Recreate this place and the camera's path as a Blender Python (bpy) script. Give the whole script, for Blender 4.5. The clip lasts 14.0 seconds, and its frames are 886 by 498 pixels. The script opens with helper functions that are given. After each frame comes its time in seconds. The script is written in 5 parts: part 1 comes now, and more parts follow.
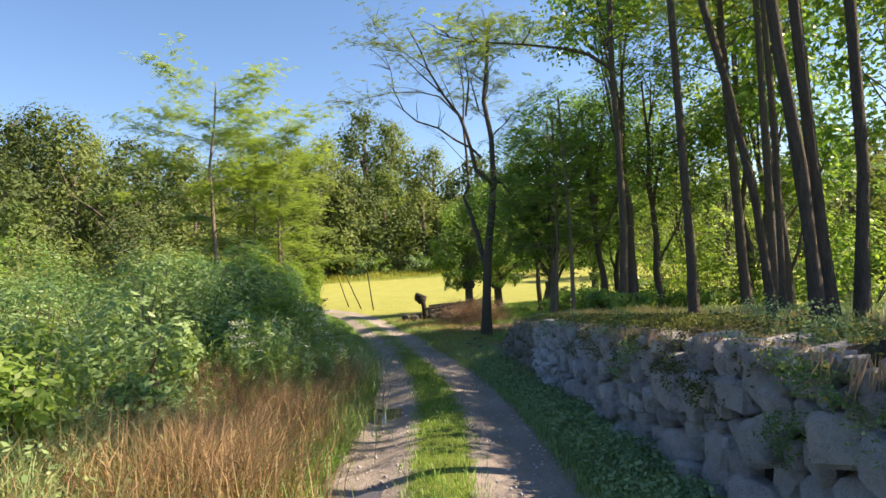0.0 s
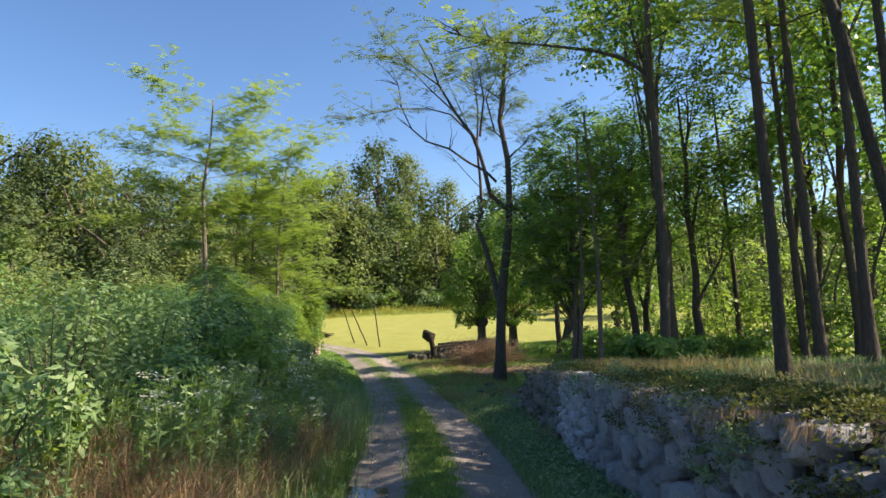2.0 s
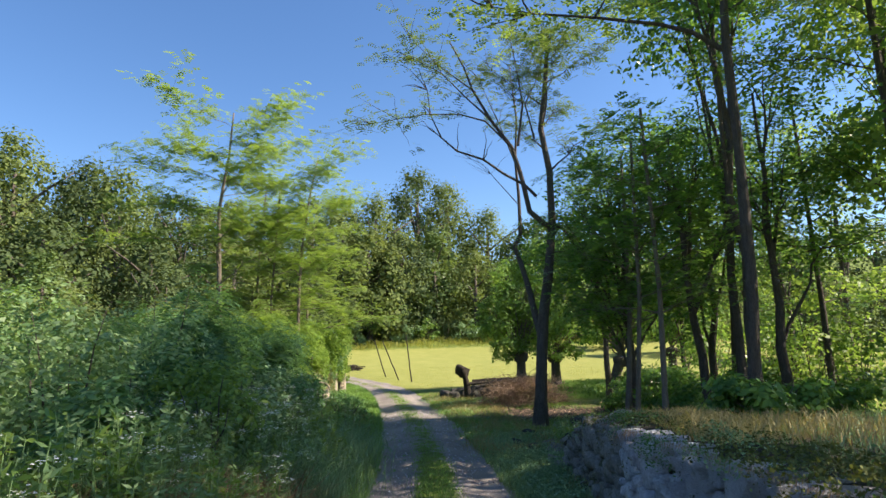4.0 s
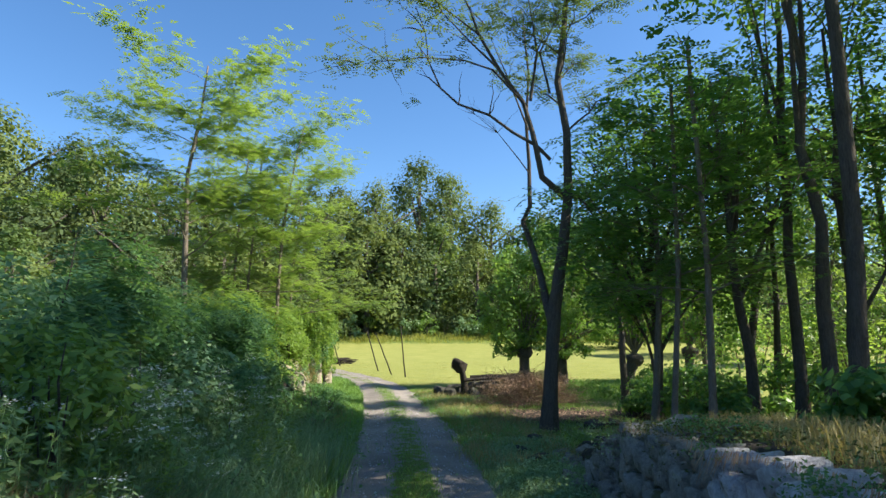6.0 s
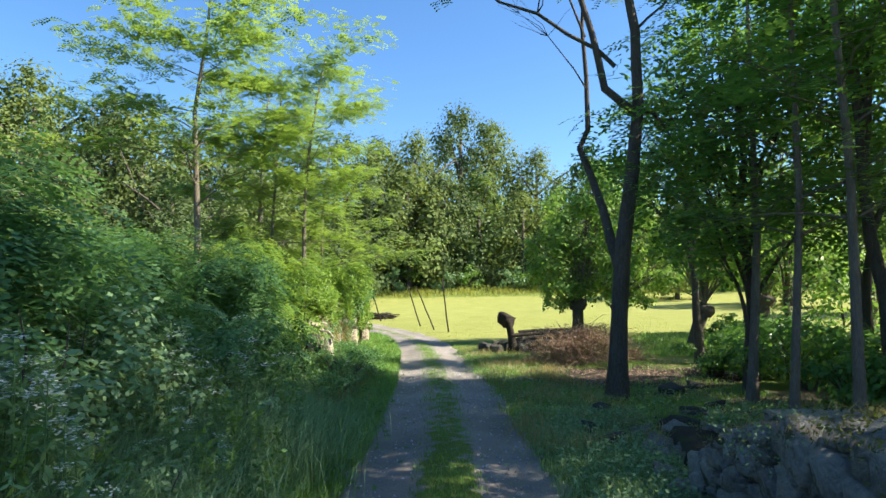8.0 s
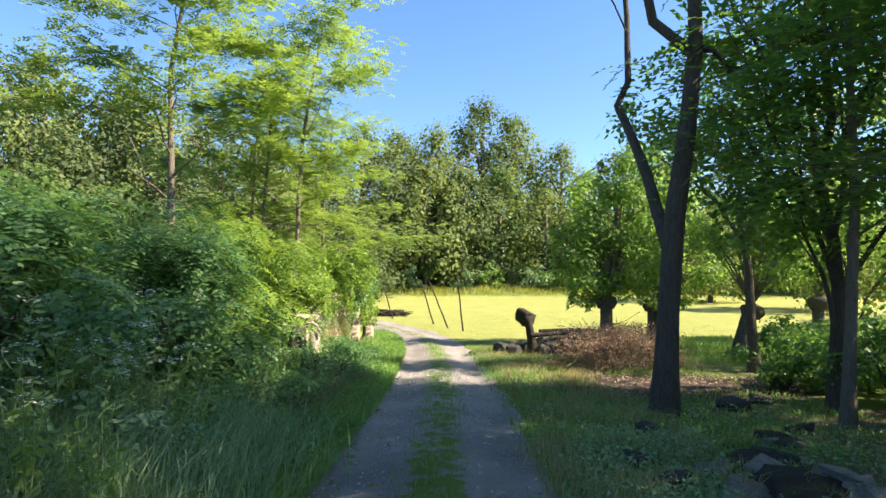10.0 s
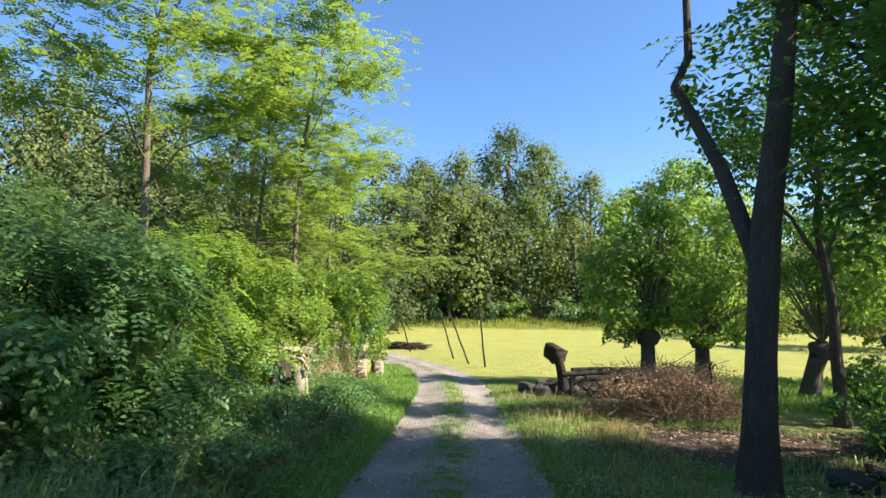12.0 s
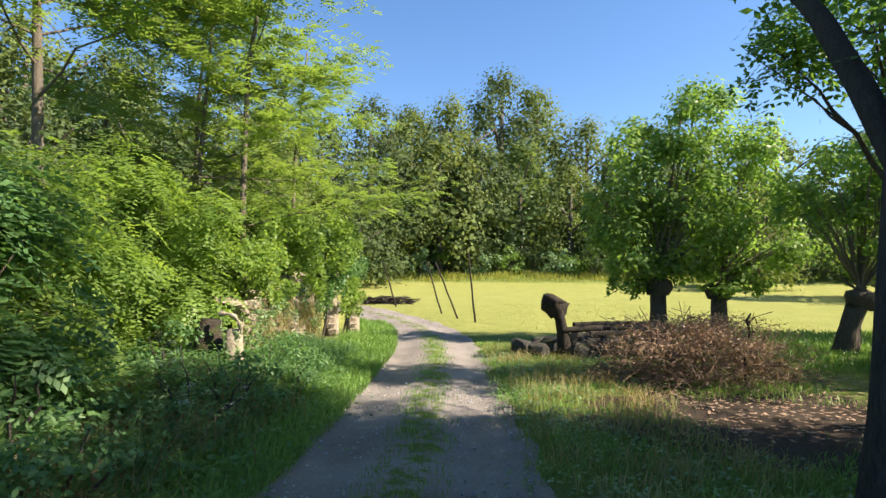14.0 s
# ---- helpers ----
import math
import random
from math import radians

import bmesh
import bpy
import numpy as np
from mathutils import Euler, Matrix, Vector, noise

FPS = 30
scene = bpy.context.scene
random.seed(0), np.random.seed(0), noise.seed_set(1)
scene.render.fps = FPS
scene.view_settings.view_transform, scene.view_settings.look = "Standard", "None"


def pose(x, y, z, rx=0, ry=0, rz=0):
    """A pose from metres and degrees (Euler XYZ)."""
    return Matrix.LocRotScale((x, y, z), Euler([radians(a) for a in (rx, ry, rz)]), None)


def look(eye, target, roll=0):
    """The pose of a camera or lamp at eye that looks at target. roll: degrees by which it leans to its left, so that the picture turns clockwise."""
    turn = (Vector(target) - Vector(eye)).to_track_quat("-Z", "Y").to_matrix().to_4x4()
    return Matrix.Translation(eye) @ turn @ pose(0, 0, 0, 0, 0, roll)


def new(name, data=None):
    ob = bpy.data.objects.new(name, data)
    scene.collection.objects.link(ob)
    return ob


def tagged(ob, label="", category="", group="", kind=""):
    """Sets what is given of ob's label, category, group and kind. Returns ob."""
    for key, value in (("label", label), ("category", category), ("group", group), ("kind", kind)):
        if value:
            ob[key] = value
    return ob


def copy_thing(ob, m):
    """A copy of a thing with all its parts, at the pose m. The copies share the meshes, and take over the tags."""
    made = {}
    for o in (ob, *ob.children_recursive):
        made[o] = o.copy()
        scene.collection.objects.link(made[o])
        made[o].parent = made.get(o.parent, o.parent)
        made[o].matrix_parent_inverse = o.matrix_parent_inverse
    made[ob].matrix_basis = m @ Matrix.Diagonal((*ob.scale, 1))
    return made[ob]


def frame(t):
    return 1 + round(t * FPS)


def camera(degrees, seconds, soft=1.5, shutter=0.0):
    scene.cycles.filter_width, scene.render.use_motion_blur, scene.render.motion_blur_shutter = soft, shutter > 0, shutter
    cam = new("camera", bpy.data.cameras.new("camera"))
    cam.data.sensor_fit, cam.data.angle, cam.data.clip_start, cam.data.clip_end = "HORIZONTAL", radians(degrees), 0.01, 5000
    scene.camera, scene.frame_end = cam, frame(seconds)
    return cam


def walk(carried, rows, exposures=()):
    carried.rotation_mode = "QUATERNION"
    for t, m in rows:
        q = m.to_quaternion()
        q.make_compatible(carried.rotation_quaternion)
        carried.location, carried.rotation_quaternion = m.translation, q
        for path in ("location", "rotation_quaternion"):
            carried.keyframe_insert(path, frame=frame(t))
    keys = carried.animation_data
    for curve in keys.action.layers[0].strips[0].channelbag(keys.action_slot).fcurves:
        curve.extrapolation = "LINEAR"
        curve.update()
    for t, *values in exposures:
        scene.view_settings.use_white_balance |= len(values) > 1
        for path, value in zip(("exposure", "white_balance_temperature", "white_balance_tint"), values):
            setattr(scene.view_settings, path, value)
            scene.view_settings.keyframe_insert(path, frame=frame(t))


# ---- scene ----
cam = camera(73.1, 14.0)
PATH = [
    (0, (-2.018, -4.442, 1.821), (-1.698, -2.468, 1.868), -3.5),
    (0.5, (-1.902, -3.95, 1.799), (-1.517, -1.99, 1.888), -3.7),
    (1, (-1.801, -3.472, 1.792), (-1.399, -1.52, 1.961), -4.2),
    (1.5, (-1.677, -2.908, 1.781), (-1.269, -0.959, 1.969), -3.2),
    (2, (-1.528, -2.36, 1.791), (-1.251, -0.386, 1.958), -2.5),
    (2.5, (-1.42, -1.834, 1.789), (-1.163, 0.138, 2.005), -2.7),
    (3, (-1.256, -1.312, 1.79), (-1.04, 0.66, 2.043), -2.4),
    (5.5, (-0.671, 1.812, 1.388), (-0.57, 3.788, 1.68), -0.9),
    (6, (-0.601, 2.452, 1.354), (-0.471, 4.428, 1.632), 0.0),
    (6.5, (-0.542, 3.04, 1.341), (-0.491, 5.022, 1.608), 0.8),
    (7, (-0.506, 3.632, 1.318), (-0.485, 5.618, 1.556), 0.1),
    (7.5, (-0.422, 4.223, 1.317), (-0.443, 6.216, 1.489), -0.4),
    (8, (-0.391, 4.829, 1.26), (-0.41, 6.824, 1.389), -1.0),
    (10.5, (-0.036, 7.747, 0.934), (-0.173, 9.737, 1.072), 0.4),
    (11, (-0.011, 8.31, 0.923), (-0.193, 10.292, 1.128), 0.3),
    (11.5, (-0.012, 8.882, 0.908), (-0.179, 10.859, 1.16), -0.4),
    (12, (0.022, 9.454, 0.903), (-0.159, 11.431, 1.144), 0.8),
    (12.5, (0.022, 10.073, 0.851), (-0.159, 12.057, 1.018), 1.1),
    (13, (0.076, 10.668, 0.826), (-0.12, 12.654, 0.956), 0.6),
    (13.5, (0.079, 11.284, 0.781), (-0.117, 13.271, 0.891), 0.3),
    (14, (0.111, 11.938, 0.748), (-0.048, 13.929, 0.842), 0.3),
]
walk(cam, [(t, look(eye, target, roll)) for t, eye, target, roll in PATH],
     [(0, 1.62, 7600, 18), (1.5, 1.42, 7050, 17), (3, 1.36, 6700, 17), (6.5, 1.38, 6150, 8), (8, 1.66, 6200, 8), (10.5, 1.93, 6700, 15), (12.5, 1.58, 6450, 12), (14, 1.54, 6650, 14)])

# ---- light ----
SUN_AZ, SUN_EL = radians(97), radians(41)      # compass angle from +y towards +x, and height
world = bpy.data.worlds.new("sky")
scene.world = world
world.use_nodes = True
wn = world.node_tree.nodes
sky = wn.new("ShaderNodeTexSky")
sky.sky_type, sky.sun_disc = "NISHITA", False
sky.sun_elevation, sky.sun_rotation = SUN_EL, SUN_AZ
sky.air_density, sky.dust_density, sky.ozone_density = 1.0, 0.5, 4.5
wn["Background"].inputs[1].default_value = 0.082
hs = wn.new("ShaderNodeHueSaturation")
hs.inputs["Saturation"].default_value = 1.12
world.node_tree.links.new(sky.outputs[0], hs.inputs["Color"])
world.node_tree.links.new(hs.outputs[0], wn["Background"].inputs[0])
sun = new("sun", bpy.data.lights.new("sun", "SUN"))
sun.data.energy, sun.data.angle, sun.data.color = 4.4, radians(0.53), (1.0, 0.88, 0.68)
sun.matrix_world = look((0, 0, 60), (-math.sin(SUN_AZ) * math.cos(SUN_EL), -math.cos(SUN_AZ) * math.cos(SUN_EL), 60 - math.sin(SUN_EL)))

rng = np.random.default_rng(7)


# ---- materials ----
def base_mat(name):
    m = bpy.data.materials.new(name)
    m.use_nodes = True
    return m, m.node_tree.nodes, m.node_tree.links


def ramp(nodes, links, fac, stops):
    r = nodes.new("ShaderNodeValToRGB")
    e = r.color_ramp.elements
    while len(e) < len(stops):
        e.new(0.5)
    for el, (p, c) in zip(e, stops):
        el.position, el.color = p, (*c, 1)
    links.new(fac, r.inputs[0])
    return r.outputs[0]


def noise_tex(nodes, links, scale, detail=4, rough=0.6, coord="Object", stretch=None):
    tc = nodes.new("ShaderNodeTexCoord")
    n = nodes.new("ShaderNodeTexNoise")
    n.inputs["Scale"].default_value, n.inputs["Detail"].default_value, n.inputs["Roughness"].default_value = scale, detail, rough
    src = tc.outputs[coord]
    if stretch:
        mp = nodes.new("ShaderNodeMapping")
        mp.inputs["Scale"].default_value = stretch
        links.new(src, mp.inputs[0])
        src = mp.outputs[0]
    links.new(src, n.inputs["Vector"])
    return n.outputs["Fac"]


def mix(nodes, links, fac, a, b, blend="MIX"):
    m = nodes.new("ShaderNodeMix")
    m.data_type, m.blend_type = "RGBA", blend
    for sock, v in ((m.inputs[0], fac), (m.inputs[6], a), (m.inputs[7], b)):
        if isinstance(v, (int, float)):
            sock.default_value = v
        elif isinstance(v, tuple):
            sock.default_value = (*v, 1)
        else:
            links.new(v, sock)
    return m.outputs[2]


def bump(nodes, links, height, strength, dist, target):
    b = nodes.new("ShaderNodeBump")
    b.inputs["Strength"].default_value, b.inputs["Distance"].default_value = strength, dist
    links.new(height, b.inputs["Height"])
    links.new(b.outputs[0], target)


def leaf_mat(name, dark, mid, light, trans=0.45, gloss=0.45):
    """Leaves: each one its own tone, broad patches of tone across the crown, light passing through the blade."""
    m, n, l = base_mat(name)
    geo = n.new("ShaderNodeNewGeometry")
    c1 = ramp(n, l, geo.outputs["Random Per Island"], [(0.0, dark), (0.5, mid), (1.0, light)])
    patch = noise_tex(n, l, 0.7, 3, 0.6)
    c2 = mix(n, l, 0.45, c1, ramp(n, l, patch, [(0.3, dark), (0.7, light)]))
    p = n["Principled BSDF"]
    l.new(c2, p.inputs["Base Color"])
    p.inputs["Roughness"].default_value = gloss
    p.inputs["Specular IOR Level"].default_value = 0.3
    t = n.new("ShaderNodeBsdfTranslucent")
    warm = mix(n, l, 1.0, c2, (1.3, 1.25, 0.7), "MULTIPLY")
    l.new(warm, t.inputs["Color"])
    ms = n.new("ShaderNodeMixShader")
    ms.inputs[0].default_value = trans
    l.new(p.outputs[0], ms.inputs[1])
    l.new(t.outputs[0], ms.inputs[2])
    l.new(ms.outputs[0], n["Material Output"].inputs[0])
    return m


def rough_mat(name, stops, scale, fine, bump_d=0.02, rough=0.9, stretch=None, spots=None):
    """A rough natural surface: coarse tone, fine grain, relief and, if given, patches of another colour."""
    m, n, l = base_mat(name)
    a = noise_tex(n, l, scale, 5, 0.65, stretch=stretch)
    b = noise_tex(n, l, fine, 6, 0.7, stretch=stretch)
    c = mix(n, l, 0.5, ramp(n, l, a, stops), ramp(n, l, b, stops), "MIX")
    if spots:
        s = noise_tex(n, l, spots[1], 4, 0.7)
        k = ramp(n, l, s, [(spots[2], (0, 0, 0)), (spots[2] + 0.08, (1, 1, 1))])
        c = mix(n, l, k, c, spots[0])
    p = n["Principled BSDF"]
    l.new(c, p.inputs["Base Color"])
    p.inputs["Roughness"].default_value = rough
    p.inputs["Specular IOR Level"].default_value = 0.2
    bump(n, l, b, 1.0, bump_d, p.inputs["Normal"])
    return m


def stone_mat(name, stops, moss=0.60, pale=1.0):
    """Rubble stone: each block its own grey, lichen and moss in patches."""
    m, n, l = base_mat(name)
    oi = n.new("ShaderNodeObjectInfo")
    geo = n.new("ShaderNodeNewGeometry")
    pick = n.new("ShaderNodeMath")
    pick.operation = "FRACT"
    add = n.new("ShaderNodeMath")
    l.new(oi.outputs["Random"], add.inputs[0])
    l.new(geo.outputs["Random Per Island"], add.inputs[1])
    l.new(add.outputs[0], pick.inputs[0])
    tone = ramp(n, l, pick.outputs[0], stops)
    a = noise_tex(n, l, 3.0, 6, 0.7, "Generated")
    b = noise_tex(n, l, 26.0, 6, 0.7)
    c = mix(n, l, 0.5, tone, ramp(n, l, a, [(0.33, (0.14, 0.13, 0.14)), (0.45, (0.54 * pale, 0.54 * pale, 0.58 * pale * pale ** .3)), (0.60, (0.80 * pale, 0.80 * pale, 0.85 * pale * pale ** .3))]))
    c = mix(n, l, 0.36, c, ramp(n, l, b, [(0.40, (0.10, 0.095, 0.10)), (0.62, (0.70 * pale, 0.69 * pale, 0.72 * pale * pale ** .3))]))
    s = noise_tex(n, l, 2.3, 5, 0.75)
    c = mix(n, l, ramp(n, l, s, [(moss, (0, 0, 0)), (moss + .06, (1, 1, 1))]), c, (0.085, 0.09, 0.04))
    p = n["Principled BSDF"]
    l.new(c, p.inputs["Base Color"])
    p.inputs["Roughness"].default_value = 0.9
    hgt = mix(n, l, 0.5, a, b)
    bump(n, l, hgt, 1.0, 0.10, p.inputs["Normal"])
    return m


def zone_mat(name, zones, under, fine=30.0, bump_d=0.03):
    """Ground: a base surface with other surfaces laid in where the sheet's own zone attributes say, along ragged edges."""
    m, n, l = base_mat(name)

    def surf(stops):
        a = noise_tex(n, l, 0.8, 5, 0.65)
        b = noise_tex(n, l, fine, 5, 0.75)
        return mix(n, l, 0.55, ramp(n, l, a, stops), ramp(n, l, b, stops))

    c = surf(under)
    edge = noise_tex(n, l, 3.5, 6, 0.75)
    for attr, stops in zones:
        at = n.new("ShaderNodeAttribute")
        at.attribute_name = attr
        mt = n.new("ShaderNodeMath")
        mt.operation = "ADD"
        l.new(at.outputs["Fac"], mt.inputs[0])
        l.new(edge, mt.inputs[1])
        k = ramp(n, l, mt.outputs[0], [(0.92, (0, 0, 0)), (1.0, (1, 1, 1))])
        c = mix(n, l, k, c, surf(stops))
    p = n["Principled BSDF"]
    l.new(c, p.inputs["Base Color"])
    p.inputs["Roughness"].default_value = 0.95
    p.inputs["Specular IOR Level"].default_value = 0.15
    bump(n, l, noise_tex(n, l, fine * 1.5, 6, 0.8), 1.0, bump_d, p.inputs["Normal"])
    return m


M_BARK = rough_mat("bark", [(0.3, (0.055, 0.045, 0.040)), (0.55, (0.13, 0.11, 0.095)), (0.8, (0.20, 0.18, 0.16))], 4, 16, 0.05, stretch=(6, 6, 1))
M_BARK_PALE = rough_mat("pale_bark", [(0.3, (0.10, 0.085, 0.07)), (0.55, (0.20, 0.17, 0.14)), (0.8, (0.30, 0.26, 0.22))], 4, 16, 0.03, stretch=(6, 6, 1))
M_DEAD = rough_mat("dead_wood", [(0.3, (0.117, 0.078, 0.058)), (0.55, (0.260, 0.182, 0.130)), (0.8, (0.442, 0.338, 0.260))], 4, 20, 0.02)
M_DARKWOOD = rough_mat("dark_wood", [(0.3, (0.02, 0.017, 0.014)), (0.6, (0.05, 0.042, 0.035)), (0.85, (0.10, 0.085, 0.07))], 4, 20, 0.03)
M_STONE = stone_mat("rubble_stone", [(0.0, (0.30, 0.30, 0.33)), (0.25, (0.58, 0.60, 0.66)), (0.5, (0.68, 0.62, 0.64)), (0.68, (0.44, 0.37, 0.37)), (1.0, (0.78, 0.79, 0.84))])
M_STONE_BROWN = stone_mat("darker_brown_stone", [(0.0, (0.08, 0.065, 0.055)), (0.3, (0.21, 0.175, 0.145)), (0.55, (0.30, 0.26, 0.23)), (0.7, (0.12, 0.09, 0.07)), (1.0, (0.36, 0.32, 0.29))], .55, .55)
M_DARKSTONE = rough_mat("dark_mossy_stone", [(0.3, (0.03, 0.028, 0.025)), (0.55, (0.08, 0.075, 0.07)), (0.8, (0.18, 0.17, 0.16))], 3, 18, 0.04, spots=((0.05, 0.06, 0.02), 2.5, 0.55))
M_MORTAR = rough_mat("earth_joint", [(0.3, (0.025, 0.022, 0.018)), (0.6, (0.06, 0.05, 0.04)), (0.8, (0.12, 0.105, 0.09))], 5, 30, 0.04, spots=((0.06, 0.07, 0.025), 3.0, 0.55))
M_PLASTER = rough_mat("old_plaster", [(0.3, (0.175, 0.138, 0.102)), (0.55, (0.375, 0.325, 0.252)), (0.8, (0.550, 0.500, 0.420))], 3, 18, 0.03, spots=((0.125, 0.100, 0.072), 2.0, 0.58))
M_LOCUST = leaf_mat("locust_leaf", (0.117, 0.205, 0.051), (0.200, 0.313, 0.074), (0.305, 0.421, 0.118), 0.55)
# locust leaf copy toned down: crown shade put into its colour
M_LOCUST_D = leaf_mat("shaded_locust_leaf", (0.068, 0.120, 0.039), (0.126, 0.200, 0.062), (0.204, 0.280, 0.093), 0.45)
M_BROAD = leaf_mat("broad_leaf", (0.049, 0.127, 0.039), (0.106, 0.234, 0.062), (0.214, 0.371, 0.085), 0.5, 0.35)
M_WILLOW = leaf_mat("willow_leaf", (0.099, 0.204, 0.050), (0.185, 0.319, 0.079), (0.309, 0.459, 0.129), 0.55)
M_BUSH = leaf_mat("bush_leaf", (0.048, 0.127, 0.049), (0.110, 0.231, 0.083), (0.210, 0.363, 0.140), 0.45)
# brighter, yellower bush leaf: the sunlit look is put into its colour
M_BUSH_Y = leaf_mat("sunny_bush_leaf", (0.078, 0.160, 0.039), (0.194, 0.320, 0.070), (0.330, 0.460, 0.116), 0.55)
M_FAR = leaf_mat("forest_leaf", (0.108, 0.155, 0.050), (0.158, 0.212, 0.066), (0.205, 0.260, 0.085), 0.38, 0.9)
M_FAR_D = leaf_mat("dark_forest_leaf", (0.062, 0.098, 0.042), (0.090, 0.134, 0.053), (0.124, 0.172, 0.066), 0.35, 0.9)
M_MOSS = leaf_mat("moss", (0.045, 0.06, 0.018), (0.09, 0.115, 0.03), (0.17, 0.19, 0.055), 0.3, 0.8)
M_GRASS = leaf_mat("grass_blade", (0.087, 0.195, 0.046), (0.160, 0.315, 0.070), (0.291, 0.450, 0.116), 0.4)
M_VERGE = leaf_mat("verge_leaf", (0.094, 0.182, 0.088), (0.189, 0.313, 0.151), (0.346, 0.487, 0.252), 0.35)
M_WEED = leaf_mat("weed_leaf", (0.101, 0.201, 0.068), (0.187, 0.307, 0.114), (0.344, 0.463, 0.229), 0.4)
M_DRY = leaf_mat("dry_grass", (0.14, 0.08, 0.045), (0.26, 0.16, 0.09), (0.42, 0.31, 0.18), 0.35, 0.7)
M_BRUSH = leaf_mat("brushwood_leaf", (0.176, 0.105, 0.077), (0.365, 0.231, 0.168), (0.567, 0.420, 0.308), 0.2, 0.8)
M_TAN = leaf_mat("tan_grass", (0.187, 0.159, 0.065), (0.309, 0.271, 0.122), (0.468, 0.411, 0.224), 0.35, 0.7)
M_FLOWER = leaf_mat("white_flower", (0.55, 0.56, 0.50), (0.72, 0.73, 0.68), (0.8, 0.8, 0.78), 0.2)
M_FIELDG = leaf_mat("meadow_blade", (0.19, 0.23, 0.04), (0.30, 0.33, 0.06), (0.42, 0.41, 0.11), 0.4, 0.7)

GRAVEL = [(0.28, (0.125, 0.108, 0.102)), (0.5, (0.255, 0.228, 0.215)), (0.72, (0.43, 0.395, 0.375))]
SOIL = [(0.3, (0.03, 0.023, 0.018)), (0.55, (0.065, 0.05, 0.038)), (0.75, (0.12, 0.095, 0.072))]
TURF = [(0.3, (0.07, 0.11, 0.025)), (0.55, (0.14, 0.19, 0.04)), (0.75, (0.22, 0.26, 0.08))]
MEADOW = [(0.3, (0.20, 0.235, 0.06)), (0.55, (0.28, 0.295, 0.085)), (0.75, (0.38, 0.36, 0.14))]
LITTER = [(0.3, (0.07, 0.052, 0.036)), (0.5, (0.15, 0.115, 0.08)), (0.72, (0.28, 0.225, 0.155))]
STRAW = [(0.3, (0.36, 0.24, 0.10)), (0.55, (0.48, 0.34, 0.16)), (0.75, (0.58, 0.45, 0.25))]
M_GROUND = zone_mat("earth_and_turf", [("field", MEADOW), ("straw", STRAW), ("litter", LITTER), ("soil", SOIL)], TURF)
M_ROAD = zone_mat("gravel_track", [("strip", TURF)], GRAVEL, 42.0, 0.02)


# ---- mesh helpers ----
def mesh_obj(name, verts, faces, mat, smooth=False, attrs=()):
    me = bpy.data.meshes.new(name)
    v = np.asarray(verts, dtype=np.float32)
    f = np.asarray(faces, dtype=np.int32)
    me.vertices.add(len(v))
    me.vertices.foreach_set("co", v.ravel())
    k = f.shape[1]
    me.loops.add(f.size)
    me.loops.foreach_set("vertex_index", f.ravel())
    me.polygons.add(len(f))
    me.polygons.foreach_set("loop_start", np.arange(0, f.size, k, dtype=np.int32))
    me.update(calc_edges=True)
    me.validate()
    if smooth:
        me.polygons.foreach_set("use_smooth", np.ones(len(me.polygons), dtype=bool))
    for key, val in attrs:
        me.attributes.new(key, "FLOAT", "POINT").data.foreach_set("value", np.asarray(val, dtype=np.float32))
    me.materials.append(mat)
    return new(name, me)


def part(name, geom, mat, parent, label="", smooth=False):
    """One mesh object under a thing. geom: (verts, faces)."""
    ob = mesh_obj(name, geom[0], geom[1], mat, smooth)
    ob.parent = parent
    return tagged(ob, label)


def empty(name, at, **tags):
    ob = new(name)
    ob.empty_display_size = 0.1
    ob.location = at
    return tagged(ob, **tags)


def joined(geoms):
    vs, fs, o = [], [], 0
    for v, f in geoms:
        if len(v) == 0:
            continue
        vs.append(np.asarray(v))
        fs.append(np.asarray(f) + o)
        o += len(v)
    return np.concatenate(vs), np.concatenate(fs)


def tube(pts, radii, sides=8, wob=0.0, close=True):
    """A tapering round limb along a line of points, as quads."""
    pts = [Vector(p) for p in pts]
    vs, fs = [], []
    ref = Vector((0.3, 1, 0.1)).normalized()
    for i, (p, r) in enumerate(zip(pts, radii)):
        d = (pts[min(i + 1, len(pts) - 1)] - pts[max(i - 1, 0)]).normalized()
        a = d.cross(ref)
        if a.length < 1e-3:
            a = d.cross(Vector((1, 0, 0)))
        a.normalize()
        b = d.cross(a)
        for k in range(sides):
            th = 2 * math.pi * k / sides
            rr = r * (1 + wob * noise.noise(Vector((p.x * 3 + 9 * math.cos(th), p.y * 3 + 9 * math.sin(th), p.z * 1.2))))
            vs.append(p + (a * math.cos(th) + b * math.sin(th)) * rr)
    for i in range(len(pts) - 1):
        for k in range(sides):
            k2 = (k + 1) % sides
            fs.append((i * sides + k, i * sides + k2, (i + 1) * sides + k2, (i + 1) * sides + k))
    if close:
        n0 = len(vs)
        vs.append(pts[-1])
        o = (len(pts) - 1) * sides
        for k in range(0, sides):
            fs.append((o + k, o + (k + 1) % sides, n0, n0))
    return np.array([tuple(v) for v in vs]), np.array(fs)


def fix_tris(g):
    """Drops the doubled corner of closing caps by splitting it off a hair's breadth."""
    v, f = g
    bad = f[:, 2] == f[:, 3]
    if bad.any():
        v = np.concatenate([v, v[f[bad, 2]] + 1e-4])
        f = f.copy()
        f[bad, 3] = np.arange(len(v) - bad.sum(), len(v))
    return v, f


